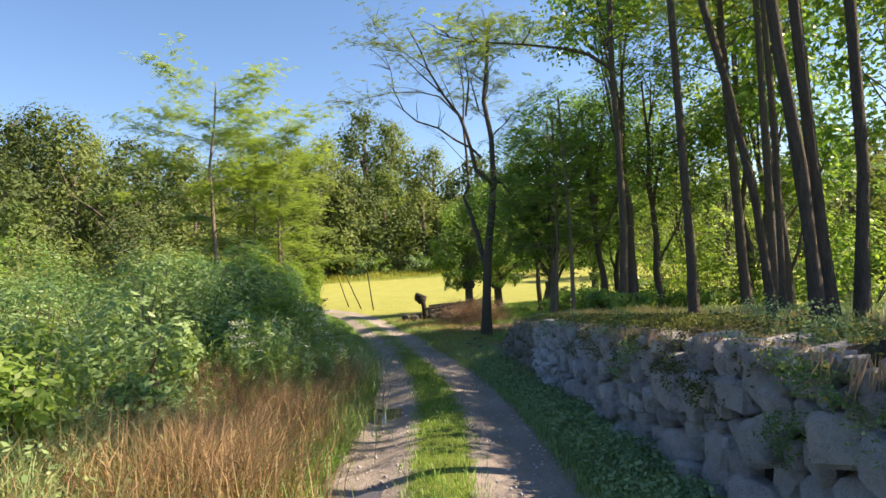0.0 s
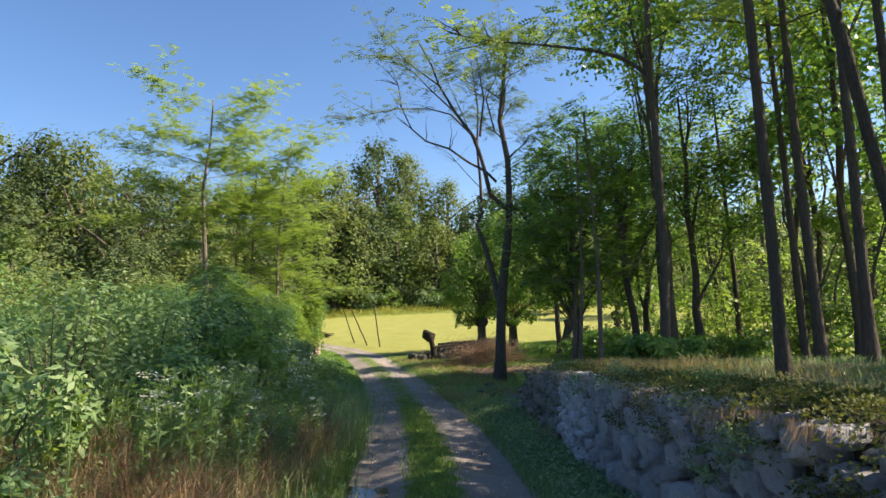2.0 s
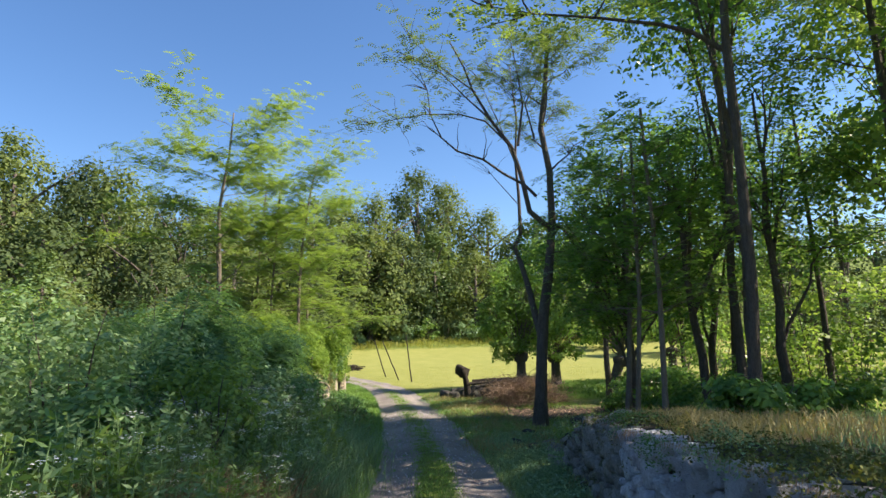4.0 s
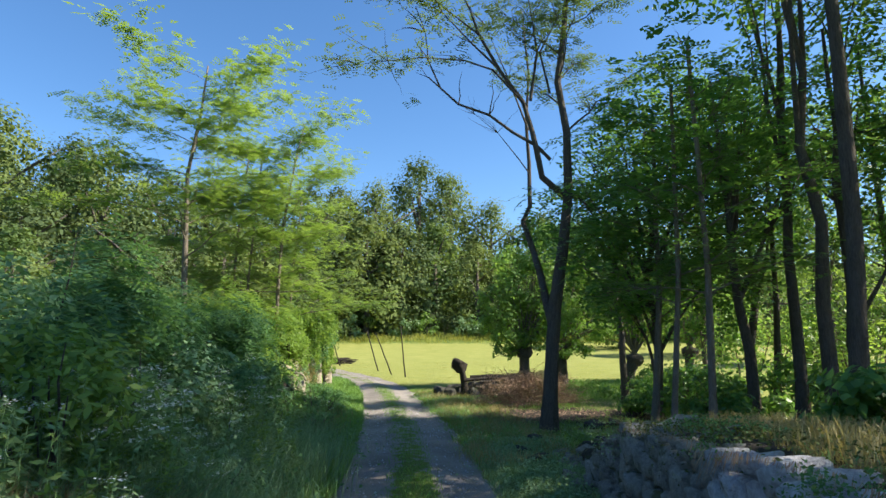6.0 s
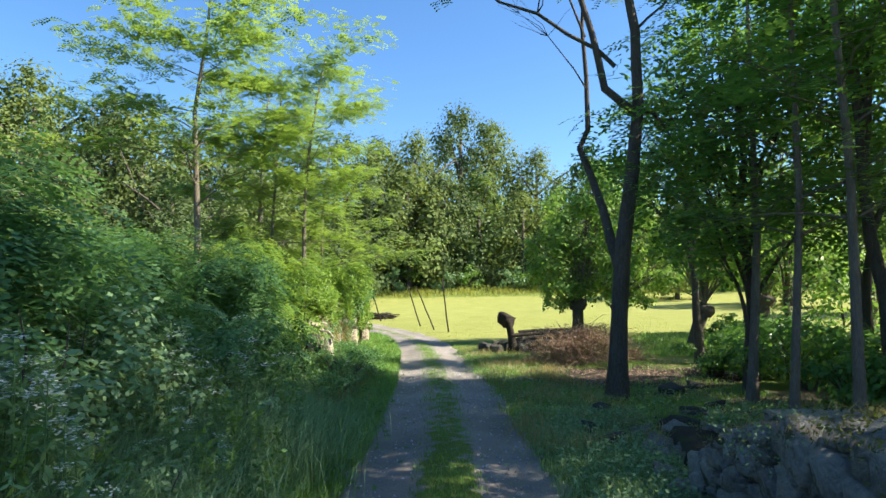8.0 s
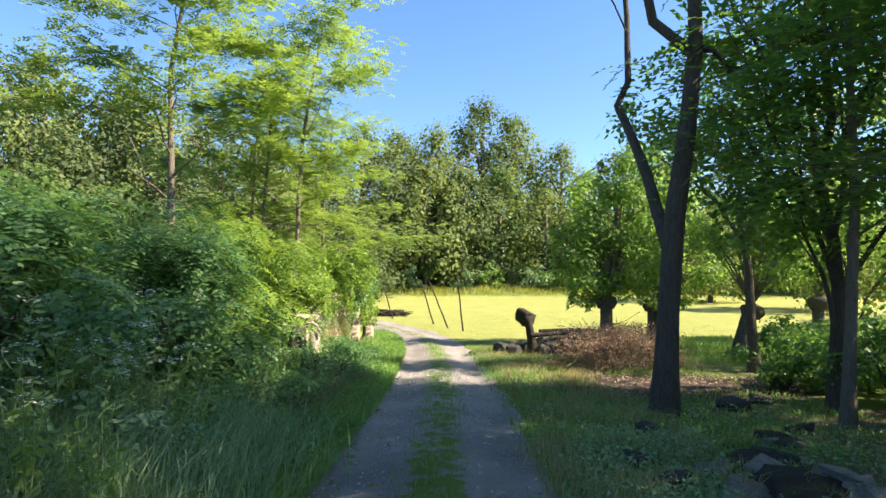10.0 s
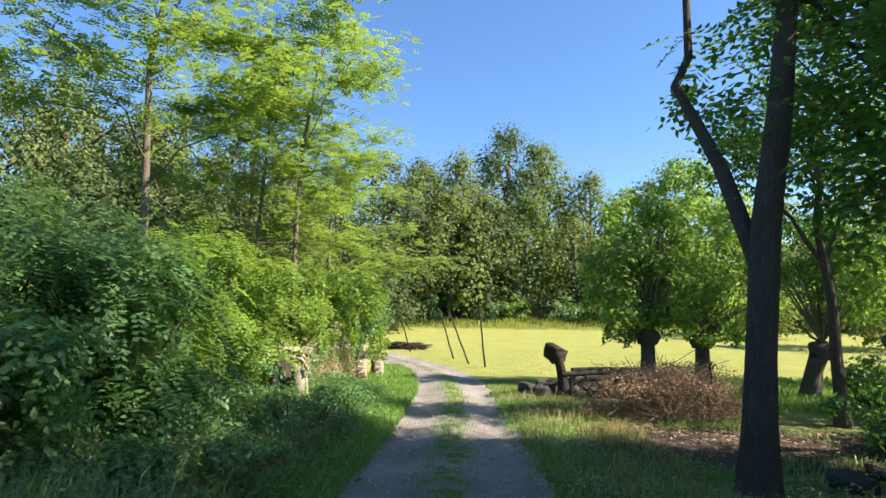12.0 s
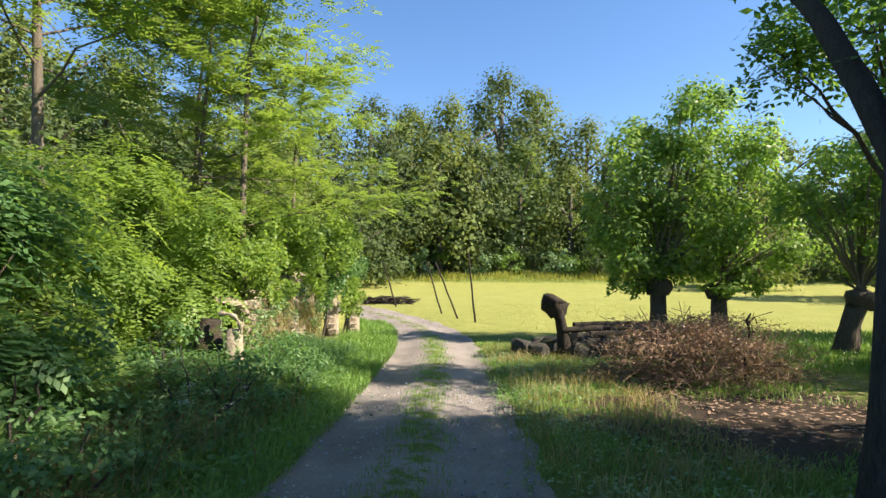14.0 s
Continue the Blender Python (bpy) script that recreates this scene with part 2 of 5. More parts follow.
def bend(p0, p1, n=6, sag=0.0, jitter=0.0, r=None):
    r = r or random
    p0, p1 = Vector(p0), Vector(p1)
    L = (p1 - p0).length
    out = []
    for i in range(n + 1):
        t = i / n
        q = p0.lerp(p1, t)
        w = math.sin(math.pi * t)
        out.append(q + Vector((r.uniform(-1, 1) * jitter * w, r.uniform(-1, 1) * jitter * w, sag * w * L)))
    return out


def unit(n, r):
    v = r.normal(size=(n, 3))
    return v / np.linalg.norm(v, axis=1, keepdims=True)


def kites(p, axis, normal, length, width):
    """Leaf blades: one four-cornered blade per point."""
    side = np.cross(axis, normal)
    side /= np.linalg.norm(side, axis=1, keepdims=True) + 1e-9
    n = len(p)
    L, W = np.asarray(length).reshape(-1, 1), np.asarray(width).reshape(-1, 1)
    up = np.cross(side, axis)
    v = np.stack([p, p + axis * L * 0.45 + side * W / 2 - up * W * 0.12, p + axis * L, p + axis * L * 0.45 - side * W / 2 - up * W * 0.12], axis=1).reshape(-1, 3)
    f = np.arange(4 * n).reshape(n, 4)
    return v, f


def leaves(p, size, r, flat=0.6, aspect=0.5, droop=0.25, out=None):
    """Single leaves at points, lying mostly flat with random turns; out: the ways the foliage's skin faces."""
    n = len(p)
    nrm = unit(n, r) * (1 - flat) + np.array([0, 0, 1.0]) * flat
    if out is not None:
        nrm = unit(n, r) * 0.45 + out * 0.8 + np.array([0, 0, 0.35])
    nrm /= np.linalg.norm(nrm, axis=1, keepdims=True)
    ax = unit(n, r)
    if droop:
        ax[:, 2] = ax[:, 2] * 0.6 - droop * 0.6
    ax -= nrm * (ax * nrm).sum(1, keepdims=True)
    ax /= np.linalg.norm(ax, axis=1, keepdims=True) + 1e-9
    s = size * r.uniform(0.6, 1.25, n)
    return kites(p, ax, nrm, s, s * aspect)


def fronds(p, r, length=0.28, pairs=5, leaf=0.06, flat=0.75, out=None):
    """Feather leaves: pairs of leaflets along a drooping stalk."""
    n = len(p)
    nrm = unit(n, r) * (1 - flat) + np.array([0, 0, 1.0]) * flat
    nrm /= np.linalg.norm(nrm, axis=1, keepdims=True)
    ax = unit(n, r)
    if out is not None:
        nrm = unit(n, r) * .35 + out * .5 + np.array([0, 0, .6])
        nrm /= np.linalg.norm(nrm, axis=1, keepdims=True)
        ax = ax * .6 + out
    ax[:, 2] = ax[:, 2] * 0.3 - 0.2
    ax -= nrm * (ax * nrm).sum(1, keepdims=True)
    ax /= np.linalg.norm(ax, axis=1, keepdims=True) + 1e-9
    side = np.cross(ax, nrm)
    L = (length * r.uniform(0.7, 1.2, n)).reshape(-1, 1)
    out = []
    for i in range(pairs):
        t = (i + 0.7) / pairs
        q = p + ax * L * t - np.array([0, 0, 1.0]) * (L * t * t * 0.25)
        for sg in (-1, 1):
            d = side * sg + ax * 0.5
            d /= np.linalg.norm(d, axis=1, keepdims=True)
            s = leaf * r.uniform(0.8, 1.2, n)
            out.append(kites(q, d, nrm, s, s * 0.5))
    return joined(out)


def lobes(cen, rad, n, r, inner=0.45, outer=1.25, up=0.35, floor=None):
    """Foliage in separate lobes: points through the skin of each lobe, and the ways they face."""
    cen, rad = np.asarray(cen, float), np.asarray(rad, float)
    wt = (rad[:, 0] * rad[:, 2]) / (rad[:, 0] * rad[:, 2]).sum()
    ids = r.choice(len(cen), n, p=wt)
    w = unit(n, r)
    w[:, 2] = np.where(r.uniform(size=n) < up, np.abs(w[:, 2]), w[:, 2])
    p = cen[ids] + w * rad[ids] * (outer - (outer - inner) * r.uniform(0, 1, (n, 1)) ** .7)
    p += r.normal(size=p.shape) * rad[ids] * .10
    core = (cen * wt[:, None]).sum(0)
    out = w * .75 + (p - core) / (np.abs(p - core).max() + 1e-6) * .5
    if floor is not None:
        p, out = p[p[:, 2] > floor], out[p[:, 2] > floor]
    return p, out


def lobe_set(c, rad, k, r, lo=.24, hi=.46):
    """Centres and radii of uneven lobes filling a rounded mass."""
    c, rad = np.asarray(c, float), np.asarray(rad, float)
    d = unit(k, r) * r.uniform(.4, 1.0, (k, 1))
    return c + d * rad, r.uniform(lo, hi, (k, 1)) * rad * r.uniform(.85, 1.15, (k, 3))


def blob_points(c, rad, n, r, hollow=0.5, lumps=9, skin=False):
    """Points gathered in uneven lumps through a rounded crown, denser towards the skin."""
    c, rad = np.asarray(c, float), np.asarray(rad, float)
    k = unit(lumps, r) * r.uniform(0.45, 0.95, (lumps, 1))
    ids = r.integers(0, lumps, n)
    w = unit(n, r)
    w[:, 2] = np.where(r.uniform(size=n) < 0.35, np.abs(w[:, 2]), w[:, 2])
    d = w * (r.uniform(hollow, 1.0, (n, 1)) ** 0.7) * r.uniform(0.28, 0.5, (lumps, 1))[ids]
    p = c + (k[ids] + d) * rad
    return (p, w * 0.7 + k[ids] * 0.5) if skin else p


# ---- the lie of the land ----
LAND_Y = [-200, -30, -8, -4, 0, 3, 6, 9, 12, 16, 20, 26, 35, 45, 60, 75, 120, 400]
LAND_Z = [1.2, 1.2, .42, .25, .05, -.2, -.42, -.63, -.77, -.85, -.95, -1.05, -1.0, -.62, .12, 3.0, 16, 30]
MID_Y = [-40, -12, -5, .5, 2.5, 7, 11.5, 15.2, 18.5, 22, 26.5, 31, 35, 40, 46]
MID_X = [-7.5, -3.5, -2.25, -1.36, -1.0, -.56, -.42, -.52, -.61, -.87, -1.18, -1.85, -3.1, -6.0, -11]
WALL_Y = [-14, -4, .05, 3.1, 5.5, 8.3, 9.8, 12, 15]
WALL_X = [-1.8, -.15, .44, .86, 1.14, 1.58, 1.72, 2.05, 2.6]
TOP_Y = [-14, -2, -1, 1.4, 3, 4.8, 7.3, 8.2, 9.1, 9.7, 10.3, 12, 15]
TOP_Z = [1.8, 1.30, 1.24, 1.05, .91, .79, .55, .44, .33, .05, -.3, -.5, -.75]


def smooth_interp(y, ys, zs, w=1.0):
    y = np.asarray(y, float)
    return sum(np.interp(y + o * w, ys, zs) for o in (-1, -.5, 0, .5, 1)) / 5


def land(y):
    return smooth_interp(y, LAND_Y, LAND_Z, 1.6)


def mid(y):
    return smooth_interp(y, MID_Y, MID_X, 1.5)


def wall_x(y):
    return smooth_interp(y, WALL_Y, WALL_X, 0.6)


def wall_top(y):
    return smooth_interp(y, TOP_Y, TOP_Z, 0.6)


def step(a, b, x):
    t = np.clip((x - a) / (b - a), 0, 1)
    return t * t * (3 - 2 * t)


def lumps(x, y, s, seed=0.0):
    return np.sin(x * s + seed + 1.3 * np.sin(y * s * 0.7 + seed)) * np.cos(y * s * 1.1 - seed + 0.9 * np.sin(x * s * 0.6))


HOLLOWS = ((-2.12, 0.15, 0.45, 0.75), (-1.62, 4.5, 0.48, 0.75))


def ground_z(x, y):
    x, y = np.asarray(x, float), np.asarray(y, float)
    z = land(y)
    d = x - mid(y)
    near = 1 - step(34, 44, y)
    z = z + near * (-0.05 * np.exp(-((np.abs(d) - 0.8) / 0.3) ** 2) + 0.03 * np.exp(-(d / 0.3) ** 2))
    for px, py, rx_, ry_ in HOLLOWS:
        z = z - 0.12 * np.exp(-(((x - px) / rx_) ** 2 + ((y - py) / ry_) ** 2))
    # verge towards the wall, bank behind it
    wx = wall_x(y)
    has = (1 - step(13.5, 16, y)) * step(-30, -16, y)
    z = z + has * 0.03 * step(1.15, 1.6, d) * (x < wx + 0.2)
    bank = wall_top(y) - 0.08
    behind = has * step(0.22, 0.5, x - wx) * (1 - 0.75 * step(3.5, 11, x - wx))
    z = z * (1 - behind) + np.maximum(bank, z) * behind
    # rougher ground and rise on the far side
    left = step(1.3, 3.0, -d) * near
    z = z + left * (0.22 + 0.10 * lumps(x, y, 0.9))
    z = z + step(9, 60, -d) * 9.0 * (1 - 0.3 * step(40, 60, y))
    z = z + 0.02 * lumps(x, y, 2.3, 1.0) * step(1.2, 1.6, np.abs(d))
    return z


def gz(x, y):
    return float(ground_z(x, y))


def lines(fine0, fine1, stepf, far, grow=1.35):
    a = list(np.arange(fine0, fine1 + 1e-6, stepf))
    d, q = stepf, a[-1]
    while q < far:
        d *= grow
        q += d
        a.append(q)
    d, q = stepf, a[0]
    while q > -far:
        d *= grow
        q -= d
        a.insert(0, q)
    return np.array(a)


def grid_faces(nx, ny):
    i = np.arange(nx - 1)
    j = np.arange(ny - 1)
    I, J = np.meshgrid(i, j)
    a = (J * nx + I).ravel()
    return np.stack([a, a + 1, a + nx + 1, a + nx], axis=1)


gx, gy = lines(-9, 9, 0.2, 900), lines(-9, 38, 0.25, 900)
X, Y = np.meshgrid(gx, gy)
Xf, Yf = X.ravel(), Y.ravel()
D = Xf - mid(Yf)
Z = ground_z(Xf, Yf) - 0.05 * (np.abs(D) < 1.0) * (Yf < 45)
field = step(29, 31.5, Yf) * (1 - step(58, 60, Yf)) + step(24, 27, Yf) * step(4.2, 5.2, Xf) * (Yf < 30) + step(9, 12, Xf) * step(14, 20, Yf) * (Yf < 27)
field = np.clip(field, 0, 1) * step(-24, -16, Xf)
straw = np.exp(-((Yf - 59.5 + 0.03 * Xf) / 2.2) ** 2) * 1.1
soil = np.clip(1.7 * np.exp(-(((Xf - 3.9) / 2.4) ** 2 + ((Yf - 19.4) / 1.9) ** 2)) + 0.45 * (D < -1.5) * (Yf < 30), 0, 1)
litter = 0.55 * step(.2, .6, Xf - wall_x(Yf)) * (1 - step(6, 10, Xf - wall_x(Yf))) * (Yf < 17) * (Yf > -16)
tagged(mesh_obj("ground", np.stack([Xf, Yf, Z], 1), grid_faces(len(gx), len(gy)), M_GROUND, True,
                (("field", field), ("straw", straw), ("litter", litter), ("soil", soil))), "uneven valley ground of turf, bare soil and mown meadow", "ground", kind="structure")

# the two-track road
ry = np.arange(-14, 44, 0.12)
ru = np.linspace(-1.22, 1.22, 27)
U, V = np.meshgrid(ru, ry)
slope = np.gradient(mid(ry), ry)
RX = mid(V) + U / np.sqrt(1 + np.interp(V, ry, slope) ** 2)
RY = V - U * np.interp(V, ry, slope) / np.sqrt(1 + np.interp(V, ry, slope) ** 2)
RX = RX + np.sign(U) * step(0.95, 1.22, np.abs(U)) * (0.09 * lumps(V, U * 3, 2.7) + 0.06 * lumps(V, U, 6.1, 3))
edge_drop = -0.06 * step(1.08, 1.22, np.abs(U))
RZ = ground_z(RX, RY) + 0.012 + edge_drop + 0.012 * lumps(RX, RY, 3.1) + 0.006 * lumps(RX, RY, 8.3, 2)
strip = np.exp(-(U / 0.40) ** 4) * (0.62 - 0.16 * step(10, 15, V)) + 0.5 * step(0.95, 1.2, np.abs(U))
tagged(mesh_obj("road", np.stack([RX.ravel(), RY.ravel(), RZ.ravel()], 1), grid_faces(len(ru), len(ry)), M_ROAD, True, (("strip", strip.ravel()),)),
       "gravel farm track with two worn wheel ruts and a grassy middle", "road", kind="structure")


# ---- kinds of things ----
def spray(limb_list, r, per, spread, step_len=0.35):
    """Points for leaves along limbs: clusters round twig ends."""
    pts = []
    for line, start in limb_list:
        a = np.array([tuple(p) for p in line])
        seg = np.linspace(start, 1, max(2, int(np.linalg.norm(a[-1] - a[0]) / step_len)))
        idx = seg * (len(a) - 1)
        i0 = np.minimum(idx.astype(int), len(a) - 2)
        q = a[i0] + (a[i0 + 1] - a[i0]) * (idx - i0)[:, None]
        q = np.repeat(q, per, axis=0)
        pts.append(q + r.normal(size=q.shape) * np.array(spread))
    return np.concatenate(pts) if pts else np.zeros((0, 3))


def make_tree(name, trunk, r0, r1, mat_bark, mat_leaf, seed, label, limbs=10, start=0.45, reach=2.0, rise=0.35, twigs=4,
              per=6, spread=(0.3, 0.3, 0.15), kind="leaf", size=0.12, extra=(), group="", bare=(), twig_len=0.45, sides=10, side=None, taper=0.55, category="tree"):
    """A tree: trunk with limbs and twigs in one wooden part, and a crown of single leaves or feather leaves.
    extra: limbs given as (points, radius); bare: the same without leaves."""
    rn, r = random.Random(seed), np.random.default_rng(seed)
    base = Vector(trunk[0])
    loc = [Vector(p) - base for p in trunk]
    ob = empty(name, base, label=label, category=category, group=group)
    # resample the trunk
    line = []
    for a, b in zip(loc[:-1], loc[1:]):
        k = max(2, int((b - a).length / 0.5))
        line += [a.lerp(b, i / k) for i in range(k)]
    line.append(loc[-1])
    n = len(line)
    radii = [(r0 + (r1 - r0) * (i / (n - 1)) ** 0.85) * (1 + 0.4 * math.exp(-line[i].z / 0.22)) for i in range(n)]
    line[0] = line[0] - Vector((0, 0, 0.12))
    geo = [fix_tris(tube(line, radii, sides, 0.16))]
    carriers = []

    def twiggy(pts, rad, leafy=True):
        geo.append(fix_tris(tube(pts, [rad * (1 - 0.8 * i / (len(pts) - 1)) for i in range(len(pts))], 6, 0.1)))
        if leafy:
            carriers.append((pts, 0.45))
        L = (pts[-1] - pts[0]).length
        for _ in range(twigs if rad < .08 else 0):
            k = rn.randint(len(pts) // 3, len(pts) - 1)
            d = (pts[-1] - pts[0]).normalized() * 0.7 + Vector((rn.uniform(-1, 1), rn.uniform(-1, 1), rn.uniform(-0.35, 0.6)))
            q = pts[k] + d.normalized() * min(L * twig_len, 1.15) * rn.uniform(0.5, 1.1)
            tw = bend(pts[k], q, 4, rn.uniform(-0.05, 0.1), min(0.04 * L, .06), rn)
            geo.append(fix_tris(tube(tw, [rad * 0.38, rad * 0.3, rad * 0.22, rad * 0.15, rad * 0.08], 4)))
            if leafy:
                carriers.append((tw, 0.15))

    for i in range(limbs):
        t = start + (1 - start) * (i + rn.random()) / max(limbs, 1)
        k = min(int(t * (n - 1)), n - 2)
        az = i * 2.4 + rn.uniform(-0.5, 0.5)
        d = Vector((math.cos(az), math.sin(az), rise + rn.uniform(-0.25, 0.35)))
        if side is not None:
            d += Vector(side)
        L = reach * (1 - taper * (t - start) / (1 - start + 1e-6)) * rn.uniform(0.7, 1.25)
        twiggy(bend(line[k], line[k] + d.normalized() * L, 6, rn.uniform(-0.04, 0.08), 0.06 * L, rn), max(radii[k] * 0.32, 0.01))
    for pts, rad in extra:
        twiggy([Vector(p) - base for p in pts], rad)
    for pts, rad in bare:
        twiggy([Vector(p) - base for p in pts], rad, False)
    part("trunk", joined(geo), mat_bark, ob, smooth=True)
    pts = spray(carriers, r, per, spread)
    if len(pts):
        g = fronds(pts, r, 0.3, 4, size) if kind == "frond" else leaves(pts, size, r, 0.55, 0.55)
        part("crown", g, mat_leaf, ob)
    return ob


def make_bush(name, at, rad, n, size, mat, seed, label, category="bush", group="", stems=9, kind="leaf", lumps_n=14, aspect=0.55, mat_stem=None):
    """A shrub: a sheaf of stems from the ground and lumpy foliage of single leaves."""
    rn, r = random.Random(seed), np.random.default_rng(seed)
    x, y = at
    base = Vector((x, y, gz(x, y)))
    ob = empty(name, base, label=label, category=category, group=group)
    rx, ry_, h = rad
    geo = []
    for _ in range(stems):
        e = Vector((rn.uniform(-.7, .7) * rx, rn.uniform(-.7, .7) * ry_, h * rn.uniform(0.55, 0.95)))
        geo.append(fix_tris(tube(bend((e.x * .15, e.y * .15, -0.06), e, 5, 0.05, 0.06, rn), [.022, .019, .016, .012, .008, .004], 5)))
    part("stem_sheaf", joined(geo), mat_stem or M_BARK, ob)
    p, w = lobes(*lobe_set((0, 0, h * 0.5), (rx, ry_, h * 0.5), lumps_n, r), n, r, .35, 1.2, .3, .03)
    blades = fronds(p, r, .36, 5, size, .55, w) if kind == "frond" else leaves(p, size, r, 0.5, aspect, .25, w)
    part("foliage", blades, mat, ob)
    return ob


def tufts(name, x, y, height, width, mat, label, lean=0.35, seed=3, category="grass", lift=0.0):
    """Grass: bent blades rooted at the given spots, as one growth."""
    r = np.random.default_rng(seed)
    n = len(x)
    z = ground_z(x, y) - 0.01 + lift
    root = np.stack([x, y, z], 1)
    h = height * r.uniform(0.45, 1.15, n)
    az = r.uniform(0, 2 * np.pi, n)
    ln = lean * r.uniform(0.2, 1.6, n)
    d = np.stack([np.cos(az), np.sin(az), np.zeros(n)], 1)
    s = np.stack([-np.sin(az + 0.6), np.cos(az + 0.6), np.zeros(n)], 1) * (width * r.uniform(0.6, 1.3, n))[:, None]
    m = root + np.array([0, 0, 1.0]) * (h * 0.6)[:, None] + d * (h * ln * 0.3)[:, None]
    t = root + np.array([0, 0, 1.0]) * (h * (1 - 0.25 * ln))[:, None] + d * (h * ln)[:, None]
    v = np.stack([root, m + s * 0.5, t, m - s * 0.5], 1).reshape(-1, 3)
    f = np.arange(4 * n).reshape(n, 4)
    ob = mesh_obj(name, v, f, mat)
    return tagged(ob, label, category, kind="stuff")


def scatter(n, x0, x1, y0, y1, r, clump=0.0):
    if clump:
        k = max(3, n // 40)
        c = np.stack([r.uniform(x0, x1, k), r.uniform(y0, y1, k)], 1)
        i = r.integers(0, k, n)
        p = c[i] + r.normal(size=(n, 2)) * clump
        return p[:, 0], p[:, 1]
    return r.uniform(x0, x1, n), r.uniform(y0, y1, n)


def make_weed(name, at, h, mat, seed, label, leaf=0.11, n=34, flowers=False, group="tall weeds"):
    """A tall leafy weed: stems with leaves up them, and white flower heads where it blooms."""
    rn, r = random.Random(seed), np.random.default_rng(seed)
    x, y = at
    ob = empty(name, (x, y, gz(x, y)), label=label, category="weed", group=group)
    st, pts, tops = [], [], []
    for _ in range(5):
        e = Vector((rn.uniform(-.28, .28), rn.uniform(-.28, .28), h * rn.uniform(.7, 1.05)))
        b = bend((e.x * .3, e.y * .3, -.05), e, 5, 0, .03, rn)
        st.append(fix_tris(tube(b, [.009, .008, .007, .006, .004, .003], 4)))
        a = np.array([tuple(q) for q in b])
        t = r.uniform(0.12, 1, n)
        i0 = np.minimum((t * 5).astype(int), 4)
        pts.append(a[i0] + (a[i0 + 1] - a[i0]) * (t * 5 - i0)[:, None])
        tops.append(a[-1])
    part("stem_sheaf", joined(st), M_WEED, ob)
    part("foliage", leaves(np.concatenate(pts), leaf, r, 0.35, 0.3, 0.1), mat, ob)
    if flowers:
        q = np.concatenate([t + r.normal(size=(15, 3)) * np.array([.06, .06, .015]) for t in tops for _ in range(2)])
        tagged(part("bloom", leaves(q, 0.027, r, 0.8, 0.9), M_FLOWER, ob, "small white flower heads"), kind="stuff")
    return ob


# a block with 48 triangles, rounded and knocked about
def block_mesh(name, seed, mat, round_=0.55, rough=0.13):
    r = np.random.default_rng(seed)
    bm = bmesh.new()
    bmesh.ops.create_cube(bm, size=1.0)
    for v in bm.verts:
        v.co += Vector(r.normal(size=3) * rough)
    bmesh.ops.bevel(bm, geom=bm.edges[:], offset=round_ * .5, segments=1, affect="EDGES", profile=.5)
    for v in bm.verts:
        v.co += Vector(r.normal(size=3) * rough * .22)
    bmesh.ops.triangulate(bm, faces=bm.faces[:])
    me = bpy.data.meshes.new(name)
    bm.to_mesh(me)
    bm.free()
    me.materials.append(mat)
    return me


BLOCKS = [block_mesh("stone", 40 + i, M_STONE, 0.22 + 0.06 * (i % 4), 0.12) for i in range(8)]


def block(parent, c, dims, rot, i, name="stone", blocks=BLOCKS):
    ob = new(name, blocks[i % len(blocks)])
    ob.parent = parent
    ob.matrix_basis = Matrix.LocRotScale(c, Euler(rot), dims)
    return ob


# ---- large trees beside the road ----
def g3(x, y, dz=0.0):
    return (x, y, gz(x, y) + dz)


FX, FY = 2.65, 16.0
main_line = [g3(FX, FY), (2.74, 16.0, .6), (2.87, 16.0, 2.0), (3.05, 16.02, 3.1), (3.30, 16.15, 4.6), (3.32, 16.25, 6.2), (3.15, 16.3, 7.5), (3.35, 16.3, 8.9), (3.5, 16.3, 10.4)]
left_line = [(2.84, 16.02, 1.35), (2.74, 16.35, 2.1), (2.72, 16.8, 2.8), (2.66, 17.4, 3.55), (2.54, 17.9, 4.28), (2.74, 17.9, 4.7), (2.74, 17.9, 5.9), (2.68, 17.9, 7.0), (2.78, 17.9, 8.4), (2.6, 17.8, 10.2)]
limb_line = [(3.28, 16.15, 4.5), (2.68, 16.2, 5.05), (2.56, 16.2, 5.72), (2.46, 16.2, 6.2), (2.28, 16.3, 6.95), (1.68, 16.3, 7.8), (1.19, 16.3, 8.7), (.98, 16.3, 9.35), (.56, 16.3, 10.2)]
